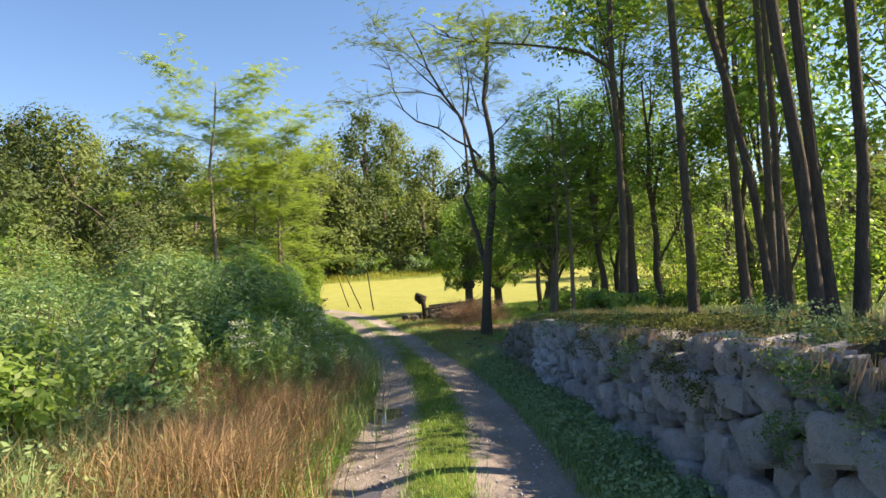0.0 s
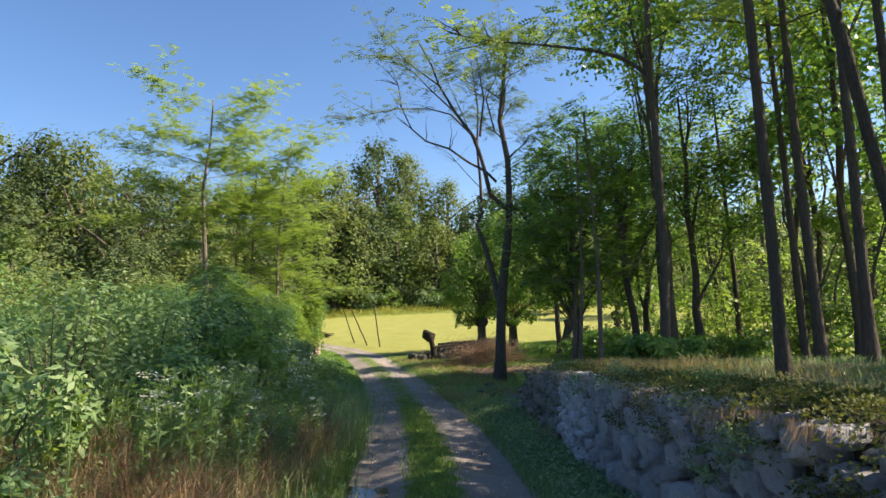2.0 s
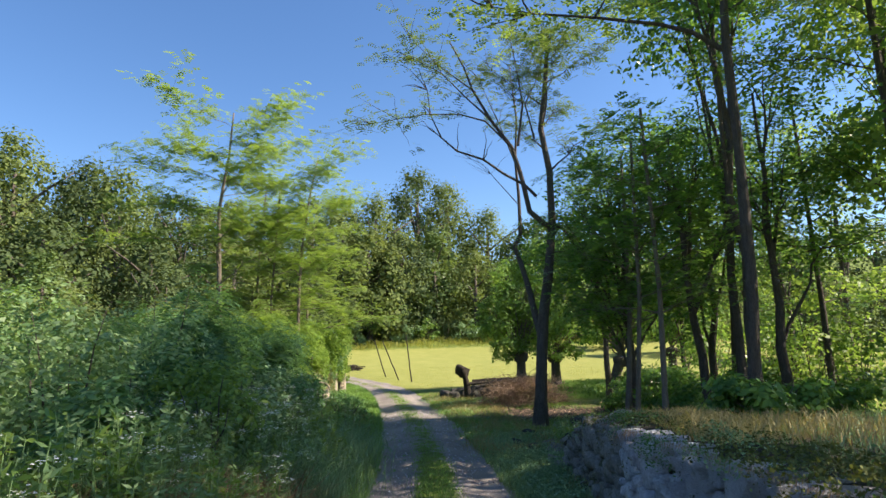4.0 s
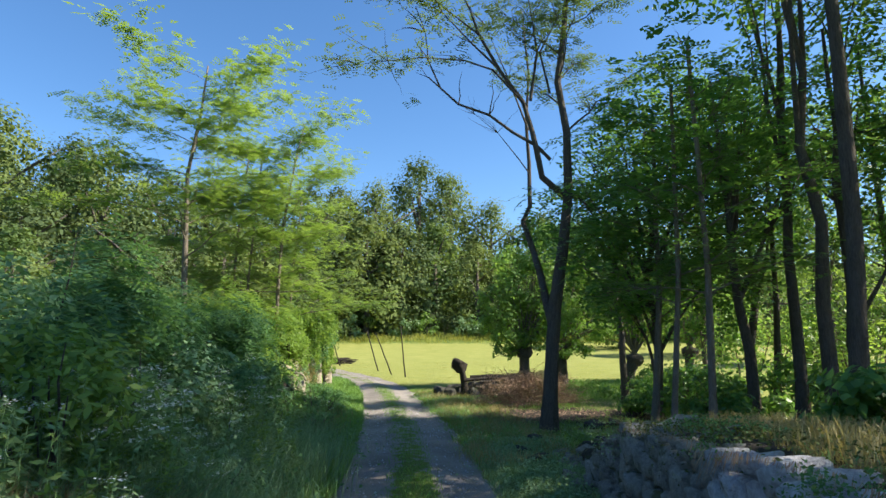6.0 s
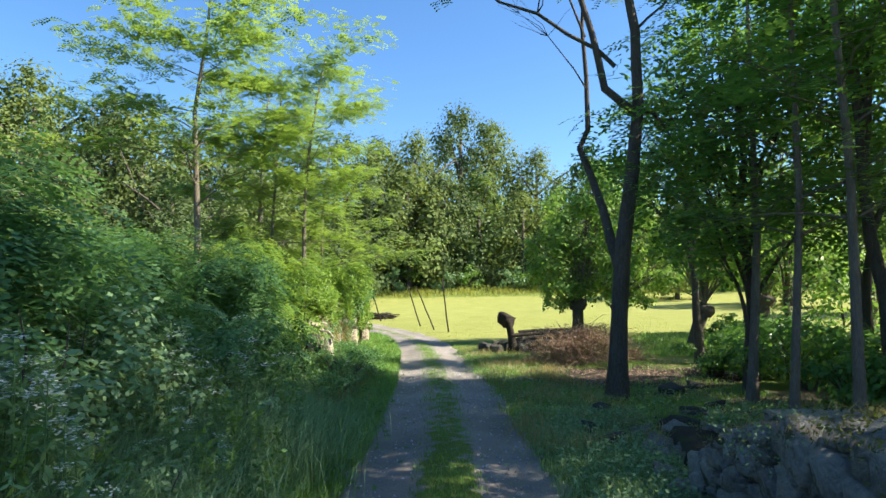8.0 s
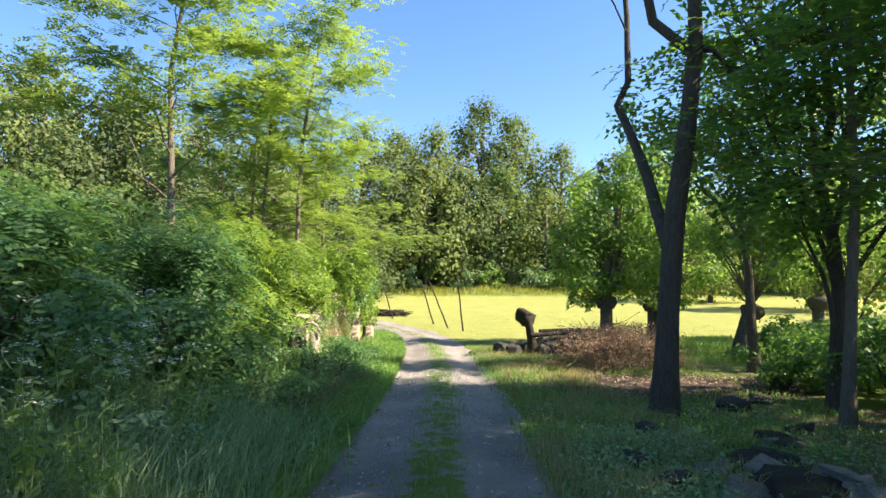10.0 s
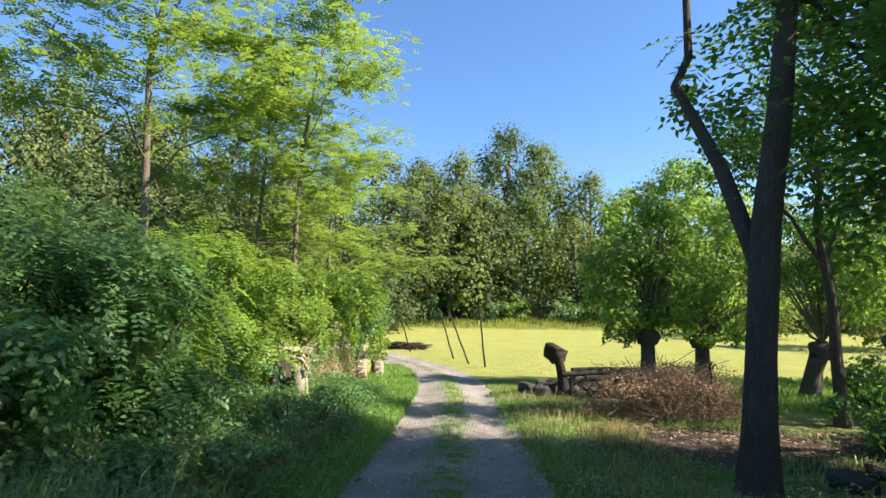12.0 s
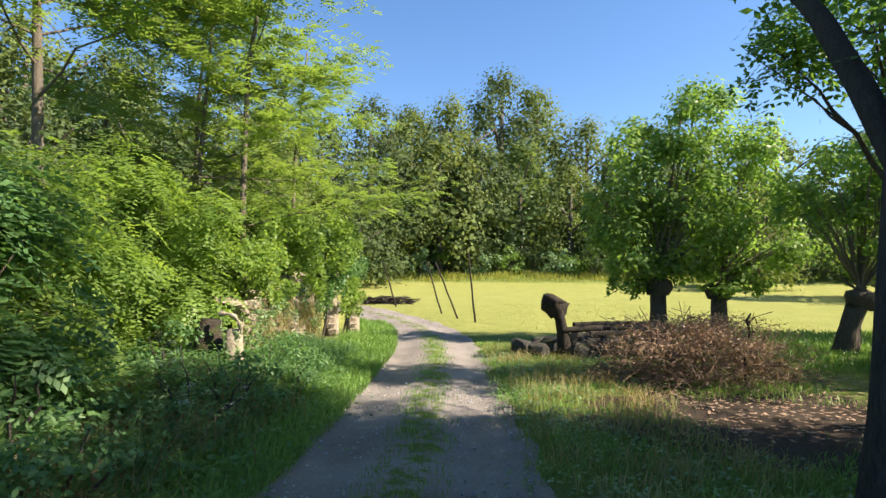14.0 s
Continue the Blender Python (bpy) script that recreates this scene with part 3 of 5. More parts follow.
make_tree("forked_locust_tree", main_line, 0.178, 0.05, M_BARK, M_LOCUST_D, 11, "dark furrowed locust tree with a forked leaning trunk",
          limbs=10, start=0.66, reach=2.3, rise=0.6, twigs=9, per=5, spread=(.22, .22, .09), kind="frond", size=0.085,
          extra=[([(2.28, 16.3, 6.95), (1.49, 16.0, 7.63), (.78, 15.8, 7.75), (-.22, 15.5, 7.65), (-1.0, 15.2, 7.4), (-1.65, 15, 7.2)], 0.03),
                 ([(2.46, 16.3, 7.0), (2.65, 16.3, 8.26), (2.54, 16.3, 9.2), (2.35, 16.3, 10.4)], 0.04),
                 ([(2.95, 16.3, 7.2), (2.72, 16.3, 8.26), (3.2, 16.3, 9.2), (3.4, 16.4, 10.4)], 0.03),
                 ([(1.68, 16.3, 7.8), (1.0, 16.2, 8.4), (.3, 16.1, 9.1), (-.5, 16, 9.5)], 0.03),
                 ([(1.3, 16.3, 8.6), (.2, 16.2, 9.4), (-.6, 16.1, 10.2)], 0.025),
                 ([(2.74, 17.9, 6.8), (2.2, 17.8, 8.2), (1.6, 17.7, 9.6)], 0.03)],
          bare=[(left_line, 0.105), (limb_line, .085), ([(3.3, 16.15, 4.6), (3.56, 16.15, 4.55), (3.78, 16.15, 4.3), (3.9, 16.15, 4.05)], 0.055),
                ([(2.9, 16.2, 5.48), (2.57, 16.2, 5.82), (2.0, 16.2, 6.14), (1.42, 16.2, 6.57), (.68, 16.2, 6.82), (.24, 16.2, 7.22), (-.05, 16.2, 7.9), (-.13, 16.2, 8.65), (-.37, 16.2, 9.3)], 0.045),
                ([(2.7, 17.8, 5.6), (2.26, 16.9, 5.7), (1.65, 16.4, 6.2), (1.07, 16.2, 6.58)], .018)])

TALL = "dark slender locust trunk on the bank above the stone wall"
LIMB = [(4.45, 8.85, 6.2), (3.97, 8.95, 6.58), (3.42, 9, 6.74), (2.33, 9, 6.85), (1.26, 9, 6.91), (.62, 9, 7.02)]
for i, (line, r0, lb) in enumerate([
        ([(4.3, 8.75), (4.48, 8.8, 2.4), (4.49, 8.8, 4.4), (4.45, 8.8, 6.3), (4.55, 8.8, 8.5), (4.5, 8.8, 11.5)], .125, 8),
        ([(2.87, 3.5), (2.87, 3.5, 2.3), (2.85, 3.5, 4.0), (2.84, 3.5, 5.4), (2.7, 3.5, 9.5)], .12, 6),
        ([(2.97, 2.0), (2.84, 2.0, 2.35), (2.57, 2.0, 3.75), (2.36, 2.0, 4.6), (1.7, 2.0, 8.0)], .11, 5),
        ([(3.24, 1.6), (3.13, 1.6, 2.3), (3.03, 1.6, 3.35), (2.93, 1.6, 4.4), (2.6, 1.6, 8.5)], .115, 5),
        ([(2.1, .3), (2.04, .3, 2.46), (1.9, .3, 3.5), (1.84, .3, 4.2), (1.7, .3, 8.5)], .12, 4),
        ([(2.29, .36), (2.21, .36, 2.46), (2.14, .36, 4.0), (2.0, .4, 8.6)], .12, 4),
        ([(2.52, .3), (2.67, .3, 2.44), (2.66, .3, 4.0), (2.8, .3, 8.8)], .12, 4),
        ([(3.9, 3.0), (3.96, 3, 2.84), (3.94, 3, 5.2), (3.9, 3, 9.5)], .10, 5),
        ([(6.4, 7.2), (6.3, 7.2, 4.0), (6.2, 7.2, 11.0)], .12, 8), ([(5.6, 5.3), (5.7, 5.4, 4.0), (5.9, 5.6, 10.5)], .10, 7), ([(8.5, 10.2), (8.4, 10.2, 4.0), (8.2, 10.2, 11.0)], .12, 8)]):
    line[0] = g3(*line[0])
    make_tree("slender_tree", line, r0 * ((.55 if i == 1 else .46) if 0 < i < 8 else .85), 0.04, M_BARK, M_LOCUST, 50 + i, TALL, limbs=2 if 0 < i < 8 else lb if i == 0 else lb + 4, start=0.55, extra=[(LIMB, .05)] if i == 0 else (),
              reach=2.6, rise=0.35, twigs=7, per=5, spread=(.34, .34, .18), kind="frond", size=0.10, group="tall trees on the bank")
for i, (b, top, r0) in enumerate([((3.95, 12.6), (4.4, 12.9, 6.0), .06), ((4.2, 11.7), (4.25, 11.9, 6.4), .07), ((4.77, 15.3), (5.2, 15.6, 6.5), .09), 
                                  ((8.6, 17.0), (8.8, 17.0, 8.0), .1), ((9.8, 14.5), (9.6, 14.6, 8.0), .1)]):
    z0 = gz(*b)
    make_tree("understorey_tree", [(b[0], b[1], z0), ((b[0] + top[0]) / 2 + .1, (b[1] + top[1]) / 2, z0 + 3.0), top], r0, .03, M_BARK_PALE if i < 3 else M_BARK, M_BROAD, 80 + i,
              "broad-leaved tree with dense shady dark green foliage", limbs=15, start=0.38, reach=2.2, rise=0.25, twigs=6, per=2, spread=(.3, .3, .14), kind="frond",
              size=0.13, group="shady broad-leaved trees")



def crown_tree(name, at, h, blobs, mat, seed, label, group, size=.17, r0=.13, bark=None, feather=False):
    """A full-crowned tree: trunk, limbs reaching into each mass of foliage, and leaves gathered in uneven masses."""
    rn, r = random.Random(seed), np.random.default_rng(seed)
    x, y = at
    ob = empty(name, g3(x, y), label=label, category="tree", group=group)
    tr = bend((0, 0, -.15), (rn.uniform(-.4, .4), rn.uniform(-.3, .3), h * .85), 8, 0, .12, rn)
    geo = [fix_tris(tube(tr, [r0 * (1 - .8 * i / 8) * (1.4 if i == 0 else 1) for i in range(9)], 9, .15))]
    lv = []
    for c, rad, n in blobs:
        k = min(7, max(1, int(c[2] / h * 7) - 1))
        b = bend(tr[k], c, 6, .05, .1, rn)
        geo.append(fix_tris(tube(b, [r0 * .4 * (1 - .85 * i / 6) for i in range(7)], 6)))
        for _ in range(5):
            e = Vector(c) + Vector((rn.uniform(-.8, .8) * rad[0], rn.uniform(-.8, .8) * rad[1], rn.uniform(-.6, .8) * rad[2]))
            geo.append(fix_tris(tube(bend(b[rn.randint(2, 6)], e, 4, .03, .08, rn), [r0 * .16 * (1 - .8 * i / 4) for i in range(5)], 4)))
        if feather:
            q = blob_points(c, rad, int(n * .23), r, .4, 14, True)
            lv.append(fronds(q[0], r, .42, 3, size * .85, .6, q[1]))
        else:
            q = blob_points(c, rad, n, r, .45, 12, True)
            lv.append(leaves(q[0], size, r, .55, .55, .3, q[1]))
    part("trunk", joined(geo), bark or M_BARK, ob, smooth=True)
    part("crown", joined(lv), mat, ob)
    return ob


SHADY = "broad-leaved tree with dense shady dark green foliage"
crown_tree("shady_tree", (5.4, 16.6), 8.5, [((-1.1, -.3, 4.6), (1.5, 1.4, 1.5), 2028), ((.6, -.6, 5.6), (1.8, 1.5, 1.8), 2496), ((-.3, .2, 7.2), (1.7, 1.5, 1.5), 2028), ((1.5, -.5, 3.8), (1.6, 1.4, 1.2), 1872), ((-.8, -.6, 3.2), (1.2, 1.1, .8), 1014), ((2.2, .2, 7.0), (1.6, 1.5, 1.6), 1872), ((-1.7, 1.0, 5.3), (1.1, 1.0, 1.0), 1014), ((-1.2, .2, 6.4), (1.1, 1.0, .9), 936)], M_BROAD, 401, SHADY, "shady broad-leaved trees", feather=True)
crown_tree("shady_tree", (8.2, 17.4), 9.5, [((-1, -.3, 5.0), (1.6, 1.4, 1.3), 1500), ((.9, -.6, 5.9), (1.7, 1.5, 1.5), 1800), ((0, .2, 8.0), (1.8, 1.6, 1.5), 1900)], M_BROAD, 402, SHADY, "shady broad-leaved trees", feather=True)
crown_tree("shady_tree", (7.4, 12.6), 9.0, [((-.6, -.3, 5.6), (1.6, 1.5, 1.4), 1000), ((.9, .4, 6.6), (1.7, 1.5, 1.6), 1300), ((.2, 0, 8.4), (1.6, 1.5, 1.4), 1400), ((1.6, .3, 4.4), (1.4, 1.2, 1.0), 900)], M_BROAD, 403, SHADY, "shady broad-leaved trees", feather=True)
crown_tree("shady_tree", (6.6, 21.8), 7.5, [((-1.9, 0, 5.4), (.9, .9, .8), 702), ((-.6, -.2, 6.0), (1.4, 1.3, 1.1), 1404), ((.9, .2, 5.4), (1.5, 1.3, 1.2), 1326), ((.2, .1, 7.4), (1.5, 1.3, 1.1), 1170)], M_BROAD, 404, SHADY, "shady broad-leaved trees", feather=True)
crown_tree("shady_tree", (6.3, 14.0), 8.8, [((-.4, -.2, 6.4), (1.3, 1.3, 1.0), 520), ((.5, .3, 7.4), (1.5, 1.4, 1.2), 640), ((-.6, .9, 7.9), (1.2, 1.2, 1.0), 480), ((1.6, .2, 6.2), (1.4, 1.3, 1.1), 600)], M_BROAD, 405, SHADY, "shady broad-leaved trees", feather=True)
# two trees added for their high unseen crowns, which shade the far hedge
for i, (x, y) in enumerate([(6.0, 11.4), (6.8, 13.4)]):
    crown_tree("tall_shade_tree", (x, y), 11.5, [((-1.0, -.8, 9.2), (1.7, 1.7, 1.0), 900), ((.7, .6, 10.2), (1.8, 1.8, 1.1), 1000), ((-.6, .5, 11.2), (1.8, 1.7, 1.0), 900)], M_BROAD, 470 + i, "tall tree added to shade the hedge with its high dark green crown", "tall trees on the bank")
# unseen trees added on the bank so their crowns shade the road
for i, (x, y) in enumerate([(5.3, -5.2), (5.1, -2.9), (5.3, -.9), (5.9, 1.2)]):
    crown_tree("low_tree", (x, y), 5.2, [((-.3, -.5, 3.0), (1.3, 1.3, .7), 420), ((.3, .5, 3.7), (1.4, 1.3, .8), 460), ((0, -.1, 4.4), (1.3, 1.2, .7), 380)], M_BROAD, 460 + i, "unseen low broad-leaved tree added to shade the track from the bank", "low trees on the bank")
WOOD = "tall thin woodland tree with light yellow-green leaves"
for i, (x, y, h) in enumerate([(11.5, 13.0, 12), (13.5, 21.5, 10), (15.5, 15.5, 12.5), (12.5, 7.5, 12.5), (17, 23, 11), (9.5, 6.0, 12), (18.5, 10, 13), (8.0, 3.6, 11.5), (9.2, 9.4, 12), (14.2, 10.5, 12.5), (10.0, 12.0, 11), (13.2, 2.5, 12.5), (11.5, 26.0, 8.5), (16.5, 29, 8.5)]):
    crown_tree("woodland_tree", (x, y), h, [((-.8, -.3, h * .52), (1.6, 1.5, 1.3), 560), ((1.0, .5, h * .64), (1.7, 1.6, 1.4), 600), ((-.3, -.4, h * .8), (2.2, 2.0, 1.6), 850), ((.4, .5, h * .95), (2.0, 1.9, 1.4), 700), ((.9, -.8, h * .38), (1.3, 1.2, .8), 500)],
               (M_WILLOW, M_LOCUST, M_BROAD)[i % 3], 420 + i, WOOD, "woodland behind the wall", .21, .12)

# locusts beyond the hedge
for i, (tr, r0, lb, rc) in enumerate([
        ([g3(-7.2, 21.0), (-7.25, 21.05, 2.6), (-7.3, 20.9, 6.2), (-7.0, 20.9, 8.2), (-6.9, 21, 9.8)], .13, 20, 3.0),
        ([g3(-5.1, 24.1), (-5.05, 24.0, 3.3), (-4.9, 23.8, 5.2), (-4.6, 24.0, 7.6), (-4.3, 24, 9.0)], .10, 18, 2.6),
        ([g3(-6.3, 24.5), (-6.2, 24.4, 3.3), (-5.9, 24.4, 7.8)], .07, 12, 2.0),
        ([g3(-7.4, 26.4), (-7.1, 26.0, 5.0), (-6.8, 26, 8.4)], .08, 14, 2.4),
        ([g3(-5.4, 28.0), (-5.3, 28.0, 4.0), (-5.0, 28, 7.0)], .08, 14, 2.2)]):
    make_tree("locust_tree", tr, r0, .025, M_BARK_PALE, M_LOCUST, 120 + i, "young locust tree with airy layered feathery foliage", limbs=lb + 2, start=0.30 if i == 1 else 0.42, reach=rc * (1.15 if i < 2 else 1), rise=0.2, taper=0.3,
              twigs=8, per=8 if i == 0 else 7 if i == 1 else 5, spread=(.28, .28, .07), kind="frond", size=0.11, group="locust trees beyond the hedge")

# pollard willows on the edge of the meadow
def pollard(x, y, h, blobs, seed, lean=0.0, size=.17):
    rn, r = random.Random(seed), np.random.default_rng(seed)
    ob = empty("pollard_willow", g3(x, y), label="old pollard willow with a knobbly head and a bushy sunlit crown", category="tree", group="pollard willows at the meadow")
    hd = Vector((lean, 0, h))
    geo = [fix_tris(tube([(0, 0, -.15), (lean * .4, 0, h * .5), (lean * .8, 0, h * .8)], [.3, .22, .24], 10, .3))]
    part("trunk", joined(geo), M_BARK, ob, smooth=True)
    part("head", fix_tris(tube([(lean * .75, 0, h * .74), (lean * .9, 0, h * .86), (lean, 0, h * .97), (lean, 0, h * 1.04)], [.24, .33, .31, .1], 12, .7)), M_BARK, ob, "swollen knobbly head", smooth=True)
    geo, lv = [], []
    for c, rad, n in blobs:
        for _ in range(6):
            e = Vector(c) + Vector((rn.uniform(-.8, .8) * rad[0], rn.uniform(-.8, .8) * rad[1], rn.uniform(-.7, .8) * rad[2]))
            geo.append(fix_tris(tube(bend(hd, e, 5, .08, .08, rn), [.04, .034, .027, .02, .012, .006], 5)))
        lv.append(lobes(*lobe_set(c, rad, 9, r, .3, .55), int(n * 1.25), r, .25, 1.2, .3, .25))
    tagged(part("shoot_sheaf", joined(geo), M_BARK_PALE, ob), kind="stuff")
    part("crown", joined([leaves(p, size, r, .5, .5, .35, w) for p, w in lv]), M_WILLOW, ob)


pollard(4.75, 29.0, 1.75, [((1.2, .2, 6.7), (1.3, 1.2, .9), 1000), ((-1.3, 0, 3.7), (.9, .9, 1.0), 800), ((-.7, 0, 2.7), (1.1, 1.1, 1.2), 1500), ((.3, -.2, 4.3), (1.5, 1.4, 1.5), 2200), ((1.3, .3, 5.7), (1.5, 1.4, 1.3), 2000), ((-.2, .2, 5.5), (1.2, 1.2, 1.2), 1400), ((.9, -.3, 2.5), (1.0, .9, .9), 900), ((1.1, -.4, 3.6), (1.2, 1.0, 1.1), 1300), ((-1.0, -.2, 1.5), (.6, .6, .5), 350), ((-.2, -.5, 2.1), (.9, .5, .5), 450)], 161)
pollard(6.6, 29.6, 1.6, [((.2, 0, 3.0), (1.3, 1.1, 1.3), 1700), ((.8, -.2, 4.4), (1.4, 1.2, 1.2), 1700), ((.3, -.3, 1.7), (1.0, .8, .6), 700), ((1.7, 0, 3.0), (1.1, 1.0, 1.0), 900), ((1.0, .2, 5.5), (1.2, 1.1, 1.0), 900)], 162)
pollard(8.6, 27.2, 1.5, [((.2, 0, 4.6), (1.5, 1.2, 1.1), 1200), ((-.8, .2, 3.6), (1.0, 1.0, 1.0), 800), ((.5, 0, 2.9), (1.3, 1.1, 1.1), 1500), ((1.6, .2, 3.6), (1.3, 1.1, 1.1), 1200)], 163, .45)
pollard(13.0, 30.5, 1.7, [((0, 0, 3.2), (1.6, 1.3, 1.4), 1600), ((1.2, .2, 4.4), (1.4, 1.2, 1.2), 1200)], 164)

# ---- hedge and shrubs on the far side of the road ----
# bushes at (-4.9, 7.2) and (-3.6, 9.6) paled in leaf to lift their shade
HEDGE = [(-4.9, 7.2, 1.5, 1.3, 2.7, M_WEED, 0), (-5.2, 10.2, 1.6, 1.6, 3.3, M_BUSH, 1), (-5.0, 12.8, 1.5, 1.5, 2.8, M_BUSH, 1), (-5.9, 14.8, 1.8, 1.7, 3.2, M_BUSH, 1),
         (-4.5, 16.0, 1.3, 1.5, 2.7, M_BUSH, 1), (-5.6, 18.5, 1.7, 1.6, 3.2, M_BUSH_Y, 1), (-5.6, 21.5, 1.4, 1.7, 3.4, M_BUSH_Y, 1), (-5.5, 24.4, 1.2, 1.5, 3.6, M_BUSH_Y, 1),
         (-5.3, 27.4, 1.3, 1.5, 3.9, M_BUSH_Y, 0), (-7.8, 17.5, 2.0, 2.0, 3.6, M_BUSH, 0), (-8.2, 11.5, 2.2, 2.2, 3.2, M_BUSH, 0), (-7.6, 7.0, 1.8, 1.8, 2.3, M_WEED, 0),
         (-11, 14.5, 2.4, 2.4, 3.0, M_WEED, 0), (-12, 8.5, 2.6, 2.4, 2.4, M_WEED, 0), (-5.9, 30.5, 1.5, 1.6, 3.0, M_BUSH, 0), (-3.6, 9.6, .8, 1.2, 1.9, M_VERGE, 0), (-3.4, 12.6, .7, 1.2, 1.6, M_BUSH, 0)]
for i, (x, y, rx, ry_, h, m, fr) in enumerate(HEDGE):
    make_bush("hedge_bush", (x, y), (rx, ry_, h), 1900 if fr else 6000, .10 if fr else (.13 if y > 13 else .085), m, 200 + i, "dense leafy shrub in an overgrown roadside hedge", group="roadside hedge",
              kind="frond" if fr else "leaf", lumps_n=22)
for i, (x, y, rx, ry_, h) in enumerate([(-6.0, .2, .8, .8, 1.2), (-6.8, .8, .9, .9, 1.4), (-4.3, 2.2, .5, .5, .8), (-4.6, 3.4, .8, .9, 1.7), (-5.9, 2.2, .9, .9, 1.5), (-4.0, 6.3, .7, .8, 1.6), (-6.4, 4.6, 1.0, 1.0, 1.9), (-3.3, 7.4, .7, .9, 1.6), (-7.6, 3.4, 1.0, 1.0, 1.7), (-5.3, 5.6, .9, .9, 2.3), (-4.9, .9, .7, .7, 1.2)]):
    make_bush("leafy_shrub", (x, y), (rx, ry_, h), 1900, .12, (M_WEED, M_BUSH_Y, M_BUSH)[i % 3], 270 + i, "leafy shrub standing in dry roadside grass", group="roadside shrubs", lumps_n=18, aspect=.42)
for i, (x, y, rx, ry_, h) in enumerate([(-16, 27, 3.2, 3, 4.6), (-20, 31, 3.4, 3, 5.0), (-14, 33, 3, 3, 4.2), (-24, 25, 3.4, 3, 4.6), (-11, 30, 2.6, 2.4, 4.5)]):
    make_bush("field_shrub", (x, y), (rx, ry_, h), 3600, .24, M_WILLOW if i % 2 else M_FAR, 240 + i, "wide pale green shrub on the slope behind the hedge", group="shrubs on the slope", lumps_n=20)
for i, (x, y, rx, ry_, h, m) in enumerate([(9.2, 19.4, 1.6, 1.4, 3.4, M_WILLOW), (11.3, 17.2, 1.7, 1.5, 3.8, M_BUSH_Y), (12.8, 21.0, 1.8, 1.6, 3.6, M_WILLOW), (10.4, 14.4, 1.5, 1.3, 3.0, M_BUSH_Y), (13.8, 14.0, 1.8, 1.6, 4.0, M_WILLOW),
                                        (7.2, 18.6, 1.2, 1.0, 1.7, M_BROAD), (8.8, 15.8, 1.3, 1.1, 1.6, M_BROAD), (6.5, 14.9, 1.1, 1.0, 1.3, M_BROAD), (9.9, 11.4, 1.4, 1.2, 2.4, M_BUSH_Y), (8.9, 24.6, 1.3, 1.0, 1.2, M_BROAD), (10.8, 9.0, 1.4, 1.2, 2.6, M_WILLOW)]):
    make_bush("woodland_bush", (x, y), (rx, ry_, h), 1900, .15, m, 640 + i, "leafy bush among the trees with light coming through", group="bushes in the wood", lumps_n=18)
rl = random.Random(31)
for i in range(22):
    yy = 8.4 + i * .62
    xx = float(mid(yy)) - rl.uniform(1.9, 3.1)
    # every other nearer bramble takes a paler leaf, lifting its shade by colour
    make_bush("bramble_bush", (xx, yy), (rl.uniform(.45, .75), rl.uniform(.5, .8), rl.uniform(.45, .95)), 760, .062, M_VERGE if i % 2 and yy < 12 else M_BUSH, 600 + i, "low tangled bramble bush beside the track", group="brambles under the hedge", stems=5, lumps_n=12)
for i, (x, y, rx, ry_, h) in enumerate([(5.3, 13.2, 1.0, .8, .9), (6.6, 16.8, 1.3, 1.1, 1.3), (5.7, 18.9, 1.0, .9, 1.0), (7.6, 20.0, 1.4, 1.2, 1.4), (8.9, 22.5, 1.3, 1.2, 1.3), (8.3, 13.0, 1.3, 1.2, 1.3),
                                        (3.3, 7.0, .8, .8, .6), (7.2, 10.6, 1.1, 1.0, 1.0)]):
    make_bush("undergrowth_bush", (x, y), (rx, ry_, h), 2600, .11, M_BROAD, 260 + i, "low dark green bush under the trees", group="undergrowth")

# ---- wooded hillside ----
r_f = np.random.default_rng(5)


def far_tree(name, at, h, rad, mat, seed, label, n=2700, size=.26, cone=False):
    rn, r = random.Random(seed), np.random.default_rng(seed)
    ob = empty(name, at, label=label, category="tree", group="wooded hillside")
    geo = [fix_tris(tube([(0, 0, -.8), (.1, 0, h * .35), (0, .1, h * .8)], [.3, .24, .08], 7))]
    for i in range(6):
        a = i * 1.9
        geo.append(fix_tris(tube([(0, 0, h * (.3 + .06 * i)), (math.cos(a) * rad * .4, math.sin(a) * rad * .4, h * (.42 + .06 * i)), (math.cos(a) * rad * .75, math.sin(a) * rad * .75, h * (.5 + .06 * i))], [.1, .07, .03], 5)))
    part("trunk", joined(geo), M_BARK, ob)
    k = 46
    t = ((np.arange(k) + r.uniform(0, 1, k)) / k) ** (1.15 if cone else .95)
    prof = np.where(t < .25, .75 + t, (1 - (np.maximum(t - .25, 0) / .75) ** (1.1 if cone else 2.2)) * (1 - .12 * cone)) + .1
    az, q = np.arange(k) * 2.4 + r.uniform(-.6, .6, k), r.uniform(.45, .95, k) * prof * rad
    cen = np.stack([np.cos(az) * q, np.sin(az) * q, h * (.10 + .84 * t)], 1)
    size_l = rad * (.46 - .20 * t)[:, None] * r.uniform(.75, 1.2, (k, 1)) * np.array([1, 1, .8])
    p, w = lobes(cen, size_l, n, r, .7, 1.25, .4, .1)
    q, qw = lobes(cen, size_l, int(n * .65), r, .2, .85, .2, .1)
    part("crown", joined([leaves(p, size, r, .35, .7, 0, w), leaves(q, size * 1.7, r, .2, .75, 0, qw)]), mat, ob)
    return ob


